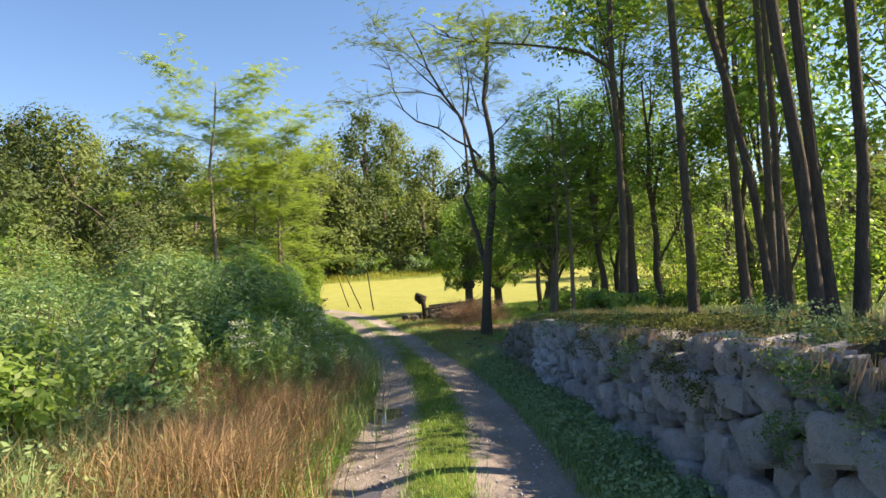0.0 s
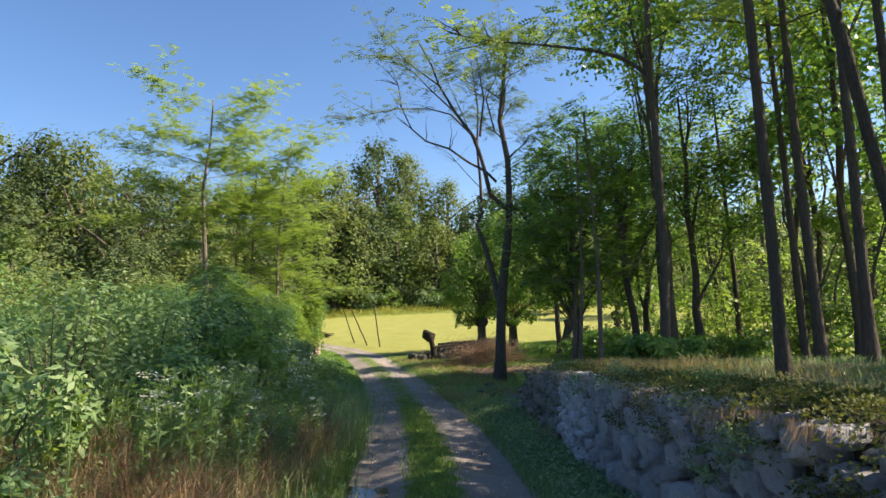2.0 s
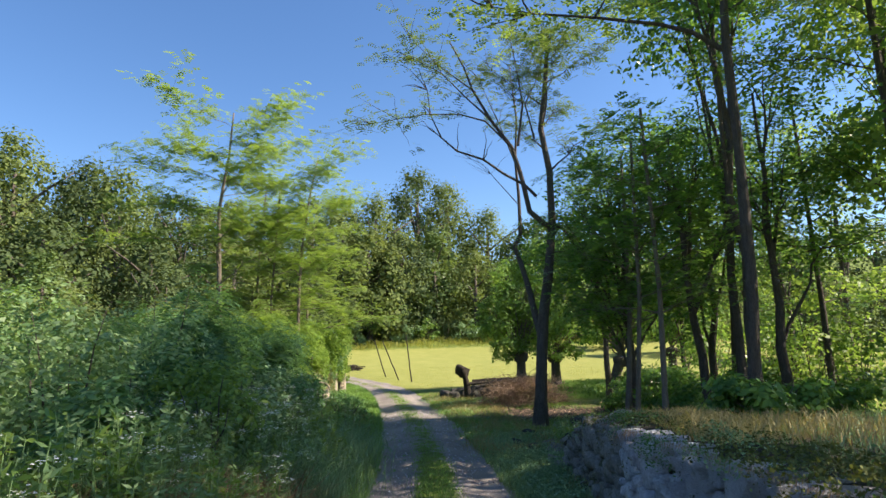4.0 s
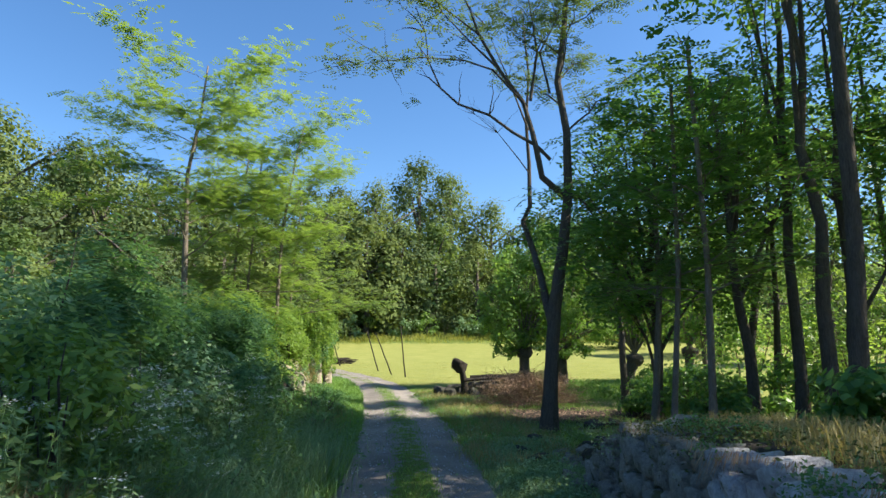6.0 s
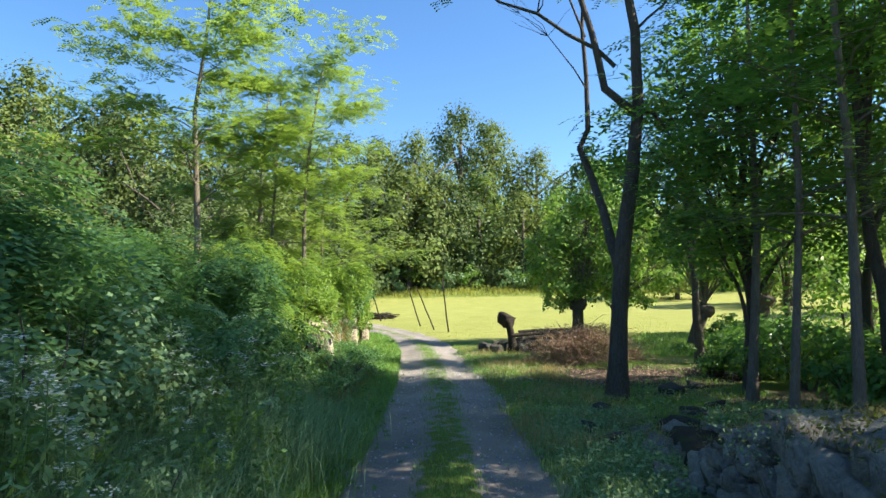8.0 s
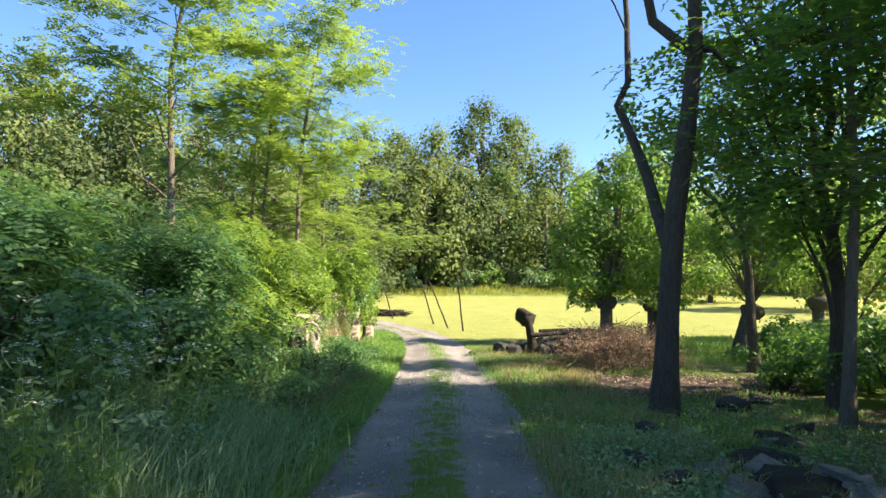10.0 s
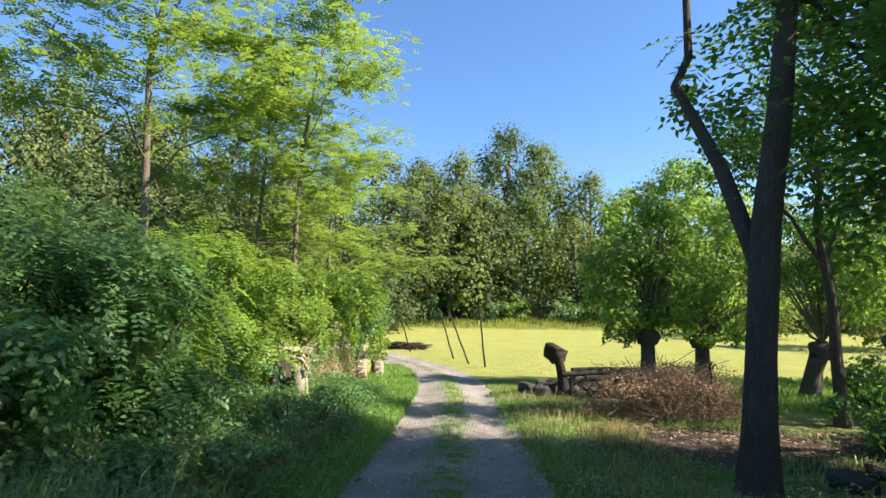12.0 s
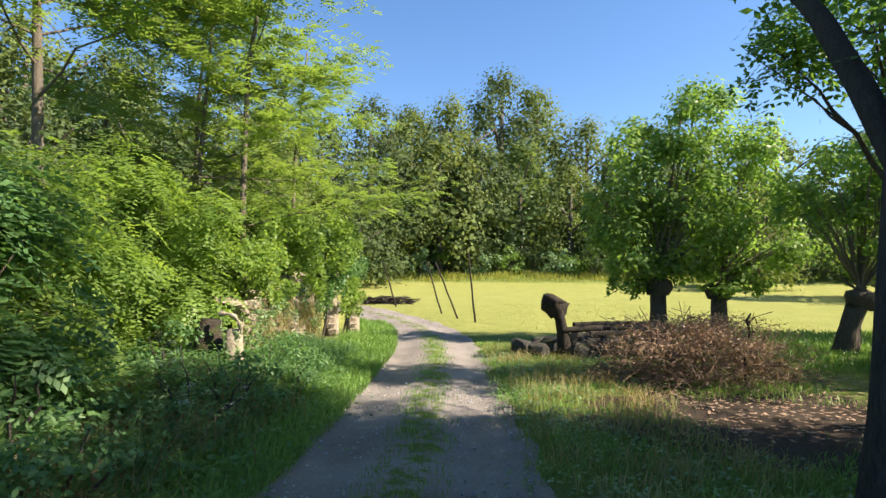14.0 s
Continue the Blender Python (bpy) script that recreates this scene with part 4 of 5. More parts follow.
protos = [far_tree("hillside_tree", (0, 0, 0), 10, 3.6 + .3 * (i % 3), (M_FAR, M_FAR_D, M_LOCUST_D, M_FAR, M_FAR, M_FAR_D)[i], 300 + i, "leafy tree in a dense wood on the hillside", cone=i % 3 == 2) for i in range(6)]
protos += [far_tree("hillside_tree", (0, 0, 0), 10, 3.6 + .3 * (i % 3), (M_FAR, M_FAR_D, M_FAR, M_FAR_D)[i], 340 + i, "tall leafy tree rising above the wooded hillside", 6000, .17, i == 2) for i in range(4)]
spots = []
for x, y, h in [(1.2, 79, 20.5), (-3.9, 70, 17), (5.5, 80, 18.5), (-9, 80, 17), (-7.5, 68, 15.5), (-11, 66, 16.5), (10.5, 77, 15), (15.5, 72, 14), (20, 70, 13), (26, 68, 13), (33, 66, 13), (41, 64, 13), (-4.5, 66, 13), (-1, 68, 12), (3, 70, 12.5),
                (-14.5, 62, 15), (-18, 60, 16), (-22, 58, 16.5), (-26, 54, 18), (-30, 56, 19), (-35, 54, 20), (-40, 52, 20), (-46, 50, 20), (-21, 49, 12), (-15, 51, 11), (-27, 45, 12), (-33, 42, 12), (-39, 38, 12), (-45, 34, 12),
                (-10, 57, 9), (-31, 72, 17), (-38, 70, 18), (-45, 68, 19), (-25, 75, 16), (-53, 60, 18), (-50, 42, 14), (-34, 33, 8), (-17, 42, 8), (-23, 38, 8), (-12.5, 47, 8), (7.5, 68, 10), (12, 67, 9), (17, 66, 9), (23, 64, 9), (29, 62, 9),
                (19, 56, 8), (24, 48, 9), (28, 40, 9), (33, 30, 11), (31, 20, 11), (35, 10, 11), (27, 26, 9), (25, 14, 9), (48, 58, 13), (52, 46, 13), (-58, 46, 17), (-57, 30, 15), (-44, 24, 12), (-60, 18, 15), (-40, 12, 11), (-52, 4, 13)]:
    spots.append((x, y, h))
for i, (x, y, h) in enumerate(spots):
    pr = protos[i % 6 if h <= 14 else 6 + i % 4 if i > 2 else (7, 8, 6)[i]]
    s = h / 10
    m = Matrix.LocRotScale((x, y, gz(x, y) - 0.2), Euler((0, 0, float(r_f.uniform(0, 6.3)))), None)
    c = copy_thing(pr, m)
    c.scale = (s * float(r_f.uniform(.78, 1.0)) if h > 14 else s, s * .85 if h > 14 else s, s)
for pr in protos:
    for o in (*pr.children, pr):
        bpy.data.objects.remove(o)


# ---- stone retaining wall ----
wy = np.arange(-8.0, 14.4, 0.3)
core_v, core_f = [], []
for y in wy:
    x0, zt, zb = float(wall_x(y)), float(wall_top(y)), gz(float(wall_x(y)) - .1, y) - .3
    zt = max(zt, zb + .35) + .05 * math.sin(y * 2.1) + .03 * math.sin(y * 5.3)
    core_v += [(x0 + .10, y, zb), (x0 + .20, y, zt - .10), (x0 + .30, y, zt - .03), (x0 + .75, y, zt - .05), (x0 + .75, y, zb)]
for i in range(len(wy) - 1):
    for k in range(5):
        core_f.append((i * 5 + k, (i + 1) * 5 + k, (i + 1) * 5 + (k + 1) % 5, i * 5 + (k + 1) % 5))
wall = tagged(mesh_obj("wall_bank", core_v, core_f, M_MORTAR), "old dry stone retaining wall of rough grey rubble with moss", "wall", kind="structure")
rw = random.Random(21)
parts_left, rest, laid = 300, [], []
for target, lo, hi in ((130, .12, .17), (900, .07, .115), (1700, .035, .06)):
    for _ in range(target * 5):
        yc, rr = rw.uniform(-5.2, 10.6), rw.uniform(lo, hi)
        x0 = float(wall_x(yc))
        zb, zt = gz(x0 - .15, yc) - .08, float(wall_top(yc))
        if zt - zb < rr * 1.2:
            continue
        zc = rw.uniform(zb + rr * .5, max(zb + rr * .6, zt - rr * .85))
        if all(((yc - a) / 1.2) ** 2 + (zc - b) ** 2 > ((.86 if lo > .1 else .8) * (rr + c)) ** 2 for a, b, c in laid if abs(yc - a) < .6):
            laid.append((yc, zc, rr))
laid.sort(key=lambda q: abs(q[0] - 1.0))
for yc, zc, rr in laid:
    x0 = float(wall_x(yc))
    zb = gz(x0 - .15, yc) - .08
    c = (x0 + .13 + (zc - zb) * .10 + rw.uniform(-.04, .04), yc, zc)
    dims = (rw.uniform(.26, .36), rr * 1.98 * rw.uniform(.9, 1.08), rr * 1.68 * rw.uniform(.9, 1.08))
    rot, k = (rw.uniform(-.4, .4), rw.uniform(-.1, .1), rw.uniform(-.12, .12)), rw.randrange(99)
    if parts_left:
        block(wall, c, dims, rot, k)
        parts_left -= 1
    else:
        rest.append((c, dims, rot, k))
# rubble past y 6.2 takes the darker brown tone
for pick, mat_, lb in ((False, M_STONE, "rough pale grey rubble stones of the wall"), (True, M_STONE_BROWN, "weathered brown-grey rubble at the broken end of the wall")):
    geo = []
    for c, dims, rot, k in rest:
        if (c[1] > 6.2) == pick:
            me = BLOCKS[k % 8]
            m = Matrix.LocRotScale(c, Euler(rot), dims)
            geo.append((np.array([tuple(m @ v.co) for v in me.vertices]), np.array([tuple(p.vertices) for p in me.polygons])))
    tagged(part("rubble", joined(geo), mat_, wall), lb, kind="stuff")
BROWN_BLOCKS = [block_mesh("stone", 100 + i, M_STONE_BROWN, .22, .10) for i in range(4)]
FIELD_BLOCKS = [block_mesh("stone", 90 + i, M_DARKSTONE, .3, .10) for i in range(3)]
# capping and tumbled stones at the broken end
for i in range(56):
    y = rw.uniform(6.5, 14.2) if i < 36 else rw.uniform(9.3, 12.5)
    x0 = float(wall_x(y))
    s = rw.uniform(.14, .32)
    zt = float(wall_top(y))
    if y > 9.5:
        x, z = x0 + rw.uniform(-.15, .9), None
        z = gz(x, y) + s * .12
    else:
        x, z = x0 + rw.uniform(.25, .5), zt - s * .05
    ob = new("loose_stone", BROWN_BLOCKS[i % 4])
    ob.matrix_basis = Matrix.LocRotScale((x, y, z), Euler((rw.uniform(-.3, .3), rw.uniform(-.3, .3), rw.uniform(0, 3))), (s, s * rw.uniform(.7, 1.3), s * rw.uniform(.4, .65)))
    tagged(ob, "rough grey loose stone on the old wall", "stone", "loose wall stones")
for i, (x, y, s) in enumerate([(1.55, 13.3, .3), (2.1, 14.9, .3), (3.4, 14.4, .35), (4.0, 15.0, .35), (1.65, 12.6, .32), (3.9, 16.6, .4), (4.6, 17.3, .35), (3.2, 13.6, .3), (2.7, 13.0, .35)]):
    ob = new("field_stone", FIELD_BLOCKS[i % 3])
    ob.matrix_basis = Matrix.LocRotScale((x, y, gz(x, y) + s * .06), Euler((.2, .1, i)), (s, s * .8, s * .55))
    tagged(ob, "dark mossy stone lying in the grass below the tree", "stone", "stones in the grass")

# moss and trailing green on the wall
rm = np.random.default_rng(33)
for i, (y, up, n, rad) in enumerate([(-1.2, .0, 900, (.35, .5, .18)), (.3, -.05, 700, (.3, .6, .14)), (1.8, 0, 900, (.4, .8, .16)), (3.4, 0, 900, (.4, .8, .14)), (-.6, -.45, 600, (.14, .3, .18)), (-1.6, -.5, 500, (.14, .3, .2)),
                                     (.9, -.28, 500, (.13, .3, .2)), (2.3, -.2, 500, (.13, .5, .2)), (4.6, -.15, 500, (.15, .6, .2)), (-2.4, -.35, 500, (.15, .4, .2)), (.0, -.35, 700, (.13, .35, .16)), (-1.9, -.2, 800, (.16, .5, .14)), (1.4, -.45, 500, (.12, .3, .14)), (3.2, -.35, 500, (.12, .5, .14)), (6.4, 0, 700, (.4, .9, .14)), (8.8, -.1, 500, (.3, .8, .16)), (-3.2, 0, 700, (.4, .7, .18))]):
    x0 = float(wall_x(y)) + (.32 if up > -.1 else .06)
    base = Vector((x0, y, float(wall_top(y)) + up))
    ob = empty("wall_plant", base, label="clump of moss and creeping green on the old wall", category="plant", group="plants on the wall")
    part("foliage", leaves(blob_points((0, 0, .03), rad, int(n * 1.5), rm, .2, 16), .024, rm, .5, .6), (M_VERGE, M_MOSS, M_BUSH)[i % 3], ob)

# turf and moss over the edge of the wall
r = np.random.default_rng(55)
y = r.uniform(-5, 10, 34000)
y = y[r.uniform(size=len(y)) < .22 + .8 * np.exp(-((y - 1.2) / 1.5) ** 2) + .25 * lumps(y, y * .4, 1.3)]
u = r.uniform(-.14, .62, len(y)) + .08 * lumps(y, y * .3, 2.2)
x = wall_x(y) + .12 + u
z = wall_top(y) + .03 - np.where(u < .12, (.12 - u) * r.uniform(0, 3.2, len(y)) * (.6 + .6 * lumps(y, y, 1.7)), 0) + r.uniform(0, .07, len(y))
tagged(mesh_obj("wall_turf", *leaves(np.stack([x, y, z], 1), .036, r, .5, .5), M_MOSS), "green moss and turf creeping over the edge of the wall", "moss", kind="stuff")
y = r.uniform(-5, 10, 1500)
x = wall_x(y) + .02 + r.uniform(-.03, .1, len(y))
hang = np.clip(lumps(y, y * .5, 2.9) + .2, 0, 1)
z = wall_top(y) + .02
L = .26 * hang * r.uniform(.3, 1, len(y)) + .04
ax = np.stack([-r.uniform(.1, .5, len(y)), r.normal(size=len(y)) * .25, -np.ones(len(y))], 1)
ax /= np.linalg.norm(ax, axis=1, keepdims=True)
tagged(mesh_obj("hanging_grass", *kites(np.stack([x, y, z], 1), ax, unit(len(y), r) * .3 + np.array([-1.0, 0, .3]), L, np.full(len(y), .007)), M_BRUSH), "dry grass and roots hanging down the wall", "grass", kind="stuff")

# ---- grass ----
r = np.random.default_rng(77)


def keep(x, y, ok):
    return x[ok], y[ok]


def rel(x, y):
    return x - mid(y)


# middle strip of the road
x, y = scatter(26000, -.42, .42, -5, 30, r)
dens = .95 - .6 * step(9, 14, y) + .25 * lumps(x * 2, y, 1.6)
x, y = keep(x, y, r.uniform(size=len(x)) < dens * np.exp(-(x / .36) ** 4))
tufts("strip_grass", x + mid(y), y, .10, .009, M_GRASS, "short green grass on the middle strip of the track", .5, 1)
# verge below the wall
x, y = scatter(40000, 0, 1, -5, 15, r, .35)
x = np.abs(r.uniform(0, 1, len(x)) ** .8)
xx = mid(y) + 1.02 + x * (wall_x(y) - mid(y) - .92)
tufts("verge_grass", xx, y, .15, .011, M_VERGE, "fresh green grass and weeds along the foot of the wall", .6, 2)
x, y = scatter(14000, 0, 1, -5, 14, r)
xx = mid(y) + 1.2 + x * (wall_x(y) - mid(y) - 1.1)
p = np.stack([xx, y, ground_z(xx, y) + r.uniform(.02, .16, len(xx))], 1)
tagged(mesh_obj("verge_weeds", *leaves(p, .055, r, .6, .55), M_VERGE), "low leafy weeds along the foot of the wall", "weeds", kind="stuff")
# grass beyond the wall's end
x, y = scatter(64000, .95, 6.1, 12.5, 28, r)
x += mid(y)
soilm = np.exp(-(((x - 3.9) / 2.2) ** 2 + ((y - 19.4) / 1.8) ** 2))
x, y = keep(x, y, (r.uniform(size=len(x)) > soilm * 1.3) & (rel(x, y) > .98 + .12 * lumps(y, x, 2.7)))
x, y = keep(x, y, r.uniform(size=len(x)) < .45 + .7 * lumps(x, y, 1.9))
tufts("roadside_grass", x, y, .15, .011, M_GRASS, "sunny green grass between the track and the bank", .7, 4)
x, y = scatter(11000, 1.0, 5.2, 12, 26, r, .22)
x = x + mid(y)
x, y = keep(x, y, ((x - 3.9) / 2.6) ** 2 + ((y - 19.4) / 2.2) ** 2 > 1)
p = np.stack([x, y, ground_z(x, y) + r.uniform(.02, .12, len(x))], 1)
tagged(mesh_obj("clover", *leaves(p, .055, r, .7, .6), M_VERGE), "low leafy weeds in the roadside grass", "weeds", kind="stuff")
x, y = scatter(5500, 1.0, 3.0, 12, 27, r, .14)
tufts("tan_roadside_grass", x + mid(y) + .05, y, .28, .009, M_TAN, "dry seeding grass stems beside the track", .7, 5)
# left edge of the track
x, y = scatter(56000, -2.4, -1.0, -5, 34, r)
x, y = keep(x, y, r.uniform(size=len(x)) < step(-2.7, -1.5, x) + .3)
tufts("edge_grass", x + mid(y), y, .26, .012, M_GRASS, "lush green grass along the edge of the track", .7, 6)
# top of the bank
x, y = scatter(9000, .35, 3.2, -5, 14, r)
tufts("bank_grass", x + wall_x(y), y, .14, .010, M_TAN, "thin dry grass on the shaded bank", .7, 7)
x, y = scatter(6500, .2, 1.9, 4.6, 9.6, r, .3)
tufts("dry_bank_grass", x + wall_x(y), y, .26, .009, M_TAN, "tan dry grass behind the broken end of the wall", .7, 18)
x, y = scatter(13000, .3, 4.5, -5, 16, r, .25)
tufts("bank_green_grass", x + wall_x(y), y, .16, .008, M_VERGE, "green grass clumps on the shaded bank", .7, 8)

# rough herbage on the far side
x, y = scatter(38000, -8, -1.5, -5, 8, r, .4)
tufts("herbage", x + mid(y), y, .6, .010, M_WEED, "tall rough green herbage beside the track", .55, 9)
x, y = scatter(16000, -5.2, -1.6, -4.5, 7.5, r, .2)
tufts("dry_grass", x + mid(y), y, .55, .006, M_DRY, "dead reddish-brown grass in the roadside weeds", .6, 10)
k = r.integers(0, 10, 15000)
cen = np.array([(-3.3, -.2), (-3.1, 2.2), (-3.5, .8), (-3.6, 2.8), (-3.2, 4.3), (-3.1, 5.2), (-4.3, 3.6), (-2.9, 6.2), (-3.9, 4.8), (-5.2, 4.4)])[k]
px = cen[:, 0] + .25 + r.normal(size=15000) * .32
py = cen[:, 1] + r.normal(size=15000) * .34
tufts("dead_grass", px, py, .85, .007, M_DRY, "thick patches of dead russet grass beside the track", .75, 19)
x, y = scatter(26000, -5.5, -1.3, -1, 8, r, .25)
x = x + mid(y)
p = np.stack([x, y, ground_z(x, y) + r.uniform(.05, .6, len(x)) * (.4 + .6 * step(1.5, 2.6, -rel(x, y)))], 1)
tagged(mesh_obj("leafy_weeds", *leaves(p, .06, r, .55, .5), M_WEED), "leafy green weeds in the rough grass", "weeds", kind="stuff")
x, y = scatter(11000, -6.5, -1.5, -4, 6, r, .3)
tufts("straw_grass", x + mid(y), y, .75, .006, M_TAN, "bleached straw-coloured grass in the roadside weeds", .5, 11)
# pale growth, its leaf tone also lifting the shade here by colour
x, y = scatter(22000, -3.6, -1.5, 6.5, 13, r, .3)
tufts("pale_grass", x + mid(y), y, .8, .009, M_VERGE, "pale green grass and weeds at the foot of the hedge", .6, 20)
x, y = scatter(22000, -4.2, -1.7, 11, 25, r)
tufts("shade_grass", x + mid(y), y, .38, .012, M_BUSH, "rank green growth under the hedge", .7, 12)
x, y = scatter(9000, -3.2, -1.7, 8, 20, r, .2)
tufts("brown_grass", x + mid(y), y, .42, .009, M_DRY, "withered brown stalks under the hedge", .7, 13)
x, y = scatter(22000, -3.6, -1.55, 9, 24, r, .35)
x = x + mid(y)
p = np.stack([x, y, ground_z(x, y) + r.uniform(.05, .42, len(x)) * (.5 + .5 * step(1.6, 2.4, -rel(x, y)))], 1)
tagged(mesh_obj("brambles", *leaves(p, .085, r, .65, .6), M_BUSH), "low bramble leaves under the hedge", "brambles", kind="stuff")
x, y = scatter(9000, -9, 12, 29.5, 44, r)
tufts("meadow_grass", x, y, .06, .02, M_FIELDG, "short mown yellow-green meadow grass", .7, 14)
x, y = scatter(16000, 4.6, 12, 23.5, 32, r)
tufts("meadow_edge_grass", x, y, .22, .02, M_GRASS, "green grass at the foot of the pollard willows", .7, 15)
x, y = scatter(7000, -22, 24, 60.5, 64, r, .6)
tufts("reeds", x, y, .6, .05, M_FIELDG, "pale rough grass along the far edge of the meadow", .5, 16)
for i in range(26):
    xx, yy = -23 + i * 1.9 + rl.uniform(-.5, .5), rl.uniform(62.5, 66)
    make_bush("thicket_bush", (xx, yy), (rl.uniform(1.3, 2.0), 1.3, rl.uniform(1.4, 2.9)), 520, .27, (M_VERGE, M_WILLOW, M_FAR_D)[i % 3], 680 + i, "low pale bush at the foot of the wood", group="thicket at the meadow", stems=4, lumps_n=11)

# tall weeds
WEEDS = [make_weed("tall_weed", (-3.0 - .1 * i, 3.0 + .2 * i), 1.25, (M_WEED, M_BUSH_Y, M_WEED, M_WEED)[i], 500 + i, "tall leafy weed with pale green leaves", .095 if i < 2 else .08, 48, i > 1) for i in range(4)]
for i in range(4):
    if i > 1:
        WEEDS[i]["label"] = "tall weed with small white flower heads"
rwd = random.Random(8)
for i in range(215):
    fl = i % 6 == 0
    if i >= 170:
        yy, d = rwd.uniform(7.5, 12.5), rwd.uniform(-3.5, -2.2)
        fl = i % 4 > 0
    elif i >= 112:
        yy, d = rwd.uniform(3.2, 7.5), rwd.uniform(-2.5, -1.55)
    elif i >= 92:
        yy, d = rwd.uniform(2.2, 5.0), rwd.uniform(-4.2, -1.7)
    elif i < 34:
        yy, d = rwd.uniform(1.2, 6.5), rwd.uniform(-4.8, -1.9)
    elif i < 74:
        yy, d = rwd.uniform(5.5, 12.5), rwd.uniform(-2.9, -1.6)
        fl = i % 2 == 0 and yy < 10
    else:
        yy, d = rwd.uniform(11, 20), rwd.uniform(-2.7, -1.7)
    fl = fl and yy > 5
    xx = float(mid(yy)) + d
    c = copy_thing(WEEDS[rwd.choice((2, 3)) if fl else rwd.choice((0, 1))], pose(xx, yy, gz(xx, yy), 0, 0, rwd.uniform(0, 360)))
    s = rwd.uniform(.7, 1.05) * (.8 if d > -2.2 else 1) * (1.15 if i >= 170 else .7 if 92 > i >= 74 else 1)
    c.scale = (s, s, s)

# ---- ruined wall under the hedge ----
RUIN_BLOCKS = [block_mesh("stone", 60 + i, M_PLASTER, .34, .15) for i in range(5)]
ny_, nz_ = 44, 18
ruy, ruz = np.meshgrid(np.linspace(21.6, 25.95, ny_), np.linspace(0, 1, nz_))
rut = .25 + .15 * (ruy - 21.7) + .14 * lumps(ruy, ruy * .4, 3.7)
rz_ = -1.1 + (rut + 1.1) * ruz
rx_ = -4.02 - .10 * ruz + .05 * lumps(ruy, rz_, 5.1) + .035 * lumps(ruy, rz_, 11.3, 2) - .45 * step(.93, 1.0, ruz)
ruin = tagged(mesh_obj("wall_ruin", np.stack([rx_.ravel(), ruy.ravel(), rz_.ravel()], 1), grid_faces(ny_, nz_), M_PLASTER, True), "crumbling old wall with flaking pale plaster under ivy", "wall", kind="structure")
for i in range(90):
    yy = rw.uniform(21.7, 25.9)
    zz = rw.uniform(-.95, .2 + .15 * (yy - 21.7))
    block(ruin, (-4.04 + rw.uniform(-.02, .02), yy, zz), (.16, rw.uniform(.14, .36), rw.uniform(.10, .22)), (rw.uniform(-.4, .4), rw.uniform(-.2, .2), rw.uniform(-.2, .2)), i, blocks=RUIN_BLOCKS)
for (cx, cy), hgt_, lb in [((-3.85, 29.0), 1.15, "pale weathered masonry stub at the end of the ruin"), ((-4.1, 27.6), 1.2, "weathered masonry stub beside a dark gap in the ruin")]:
    ob = empty("pillar_stub", (cx, cy, gz(cx, cy)), label=lb, category="pillar")
    part("shaft", fix_tris(tube([(0, 0, -.1), (.02, 0, hgt_ * .25), (-.02, .02, hgt_ * .5), (.03, 0, hgt_ * .75), (0, 0, hgt_)], [.2, .17, .18, .14, .08], 9, .6)), M_PLASTER, ob)
    for k in range(5):
        b = new("stone", RUIN_BLOCKS[k % 5])
        b.parent = ob
        b.matrix_basis = Matrix.LocRotScale((.08 * math.cos(k * 2), -.06, .1 + k * .2), Euler((.2 * k, .1 * k, .5 * k)), (.22, .24, .18))
# dark panel added behind the gap; its colour stands in for shade
tagged(mesh_obj("wall_ruin_inner", np.array([(x, y, z) for y in (25.7, 28.3) for x, z in ((-4.75, -1.1), (-4.75, 1.0), (-5.0, .95), (-5.0, -1.1))]),
       np.array([(0, 1, 5, 4), (1, 2, 6, 5), (2, 3, 7, 6), (0, 3, 2, 1), (4, 5, 6, 7)]), M_MORTAR), "dark panel standing in for the shade inside the ruin's gap", "wall", kind="structure")
lint = tagged(mesh_obj("lintel", *fix_tris(tube([(-4.0, 25.7, .75), (-4.02, 26.6, .8), (-4.05, 27.8, .78)], [.12, .11, .12], 6, .1)), M_DARKWOOD), "dark old timber lintel over a gap in the ruin", "beam")
# a half-buried stone ring
ob = empty("stone_arch", (-3.6, 20.2, gz(-3.6, 20.2)), label="small curved stone arch half sunk in the weeds", category="arch")
a0 = Vector(ob.location)
part("ring", fix_tris(tube([Vector((-3.85 + .24 * (1 - math.cos(a)), 20.1, -.02 + .24 * math.sin(a))) - a0 for a in np.linspace(1.2, math.pi + .2, 12)], [.03 + .015 * math.sin(k * 1.7) for k in range(12)], 7, .15)), M_PLASTER, ob)
part("slab", fix_tris(tube([Vector((-3.56, 20.2, -.95)) - a0, Vector((-3.5, 20.18, -.5)) - a0, Vector((-3.52, 20.2, 0)) - a0], [.16, .15, .12], 6, .3)), M_PLASTER, ob)
part("backing", fix_tris(tube([Vector((-3.95, 20.3, -.95)) - a0, Vector((-3.97, 20.3, -.4)) - a0, Vector((-3.9, 20.3, .12)) - a0], [.22, .22, .16], 7, .3)), M_MORTAR, ob)

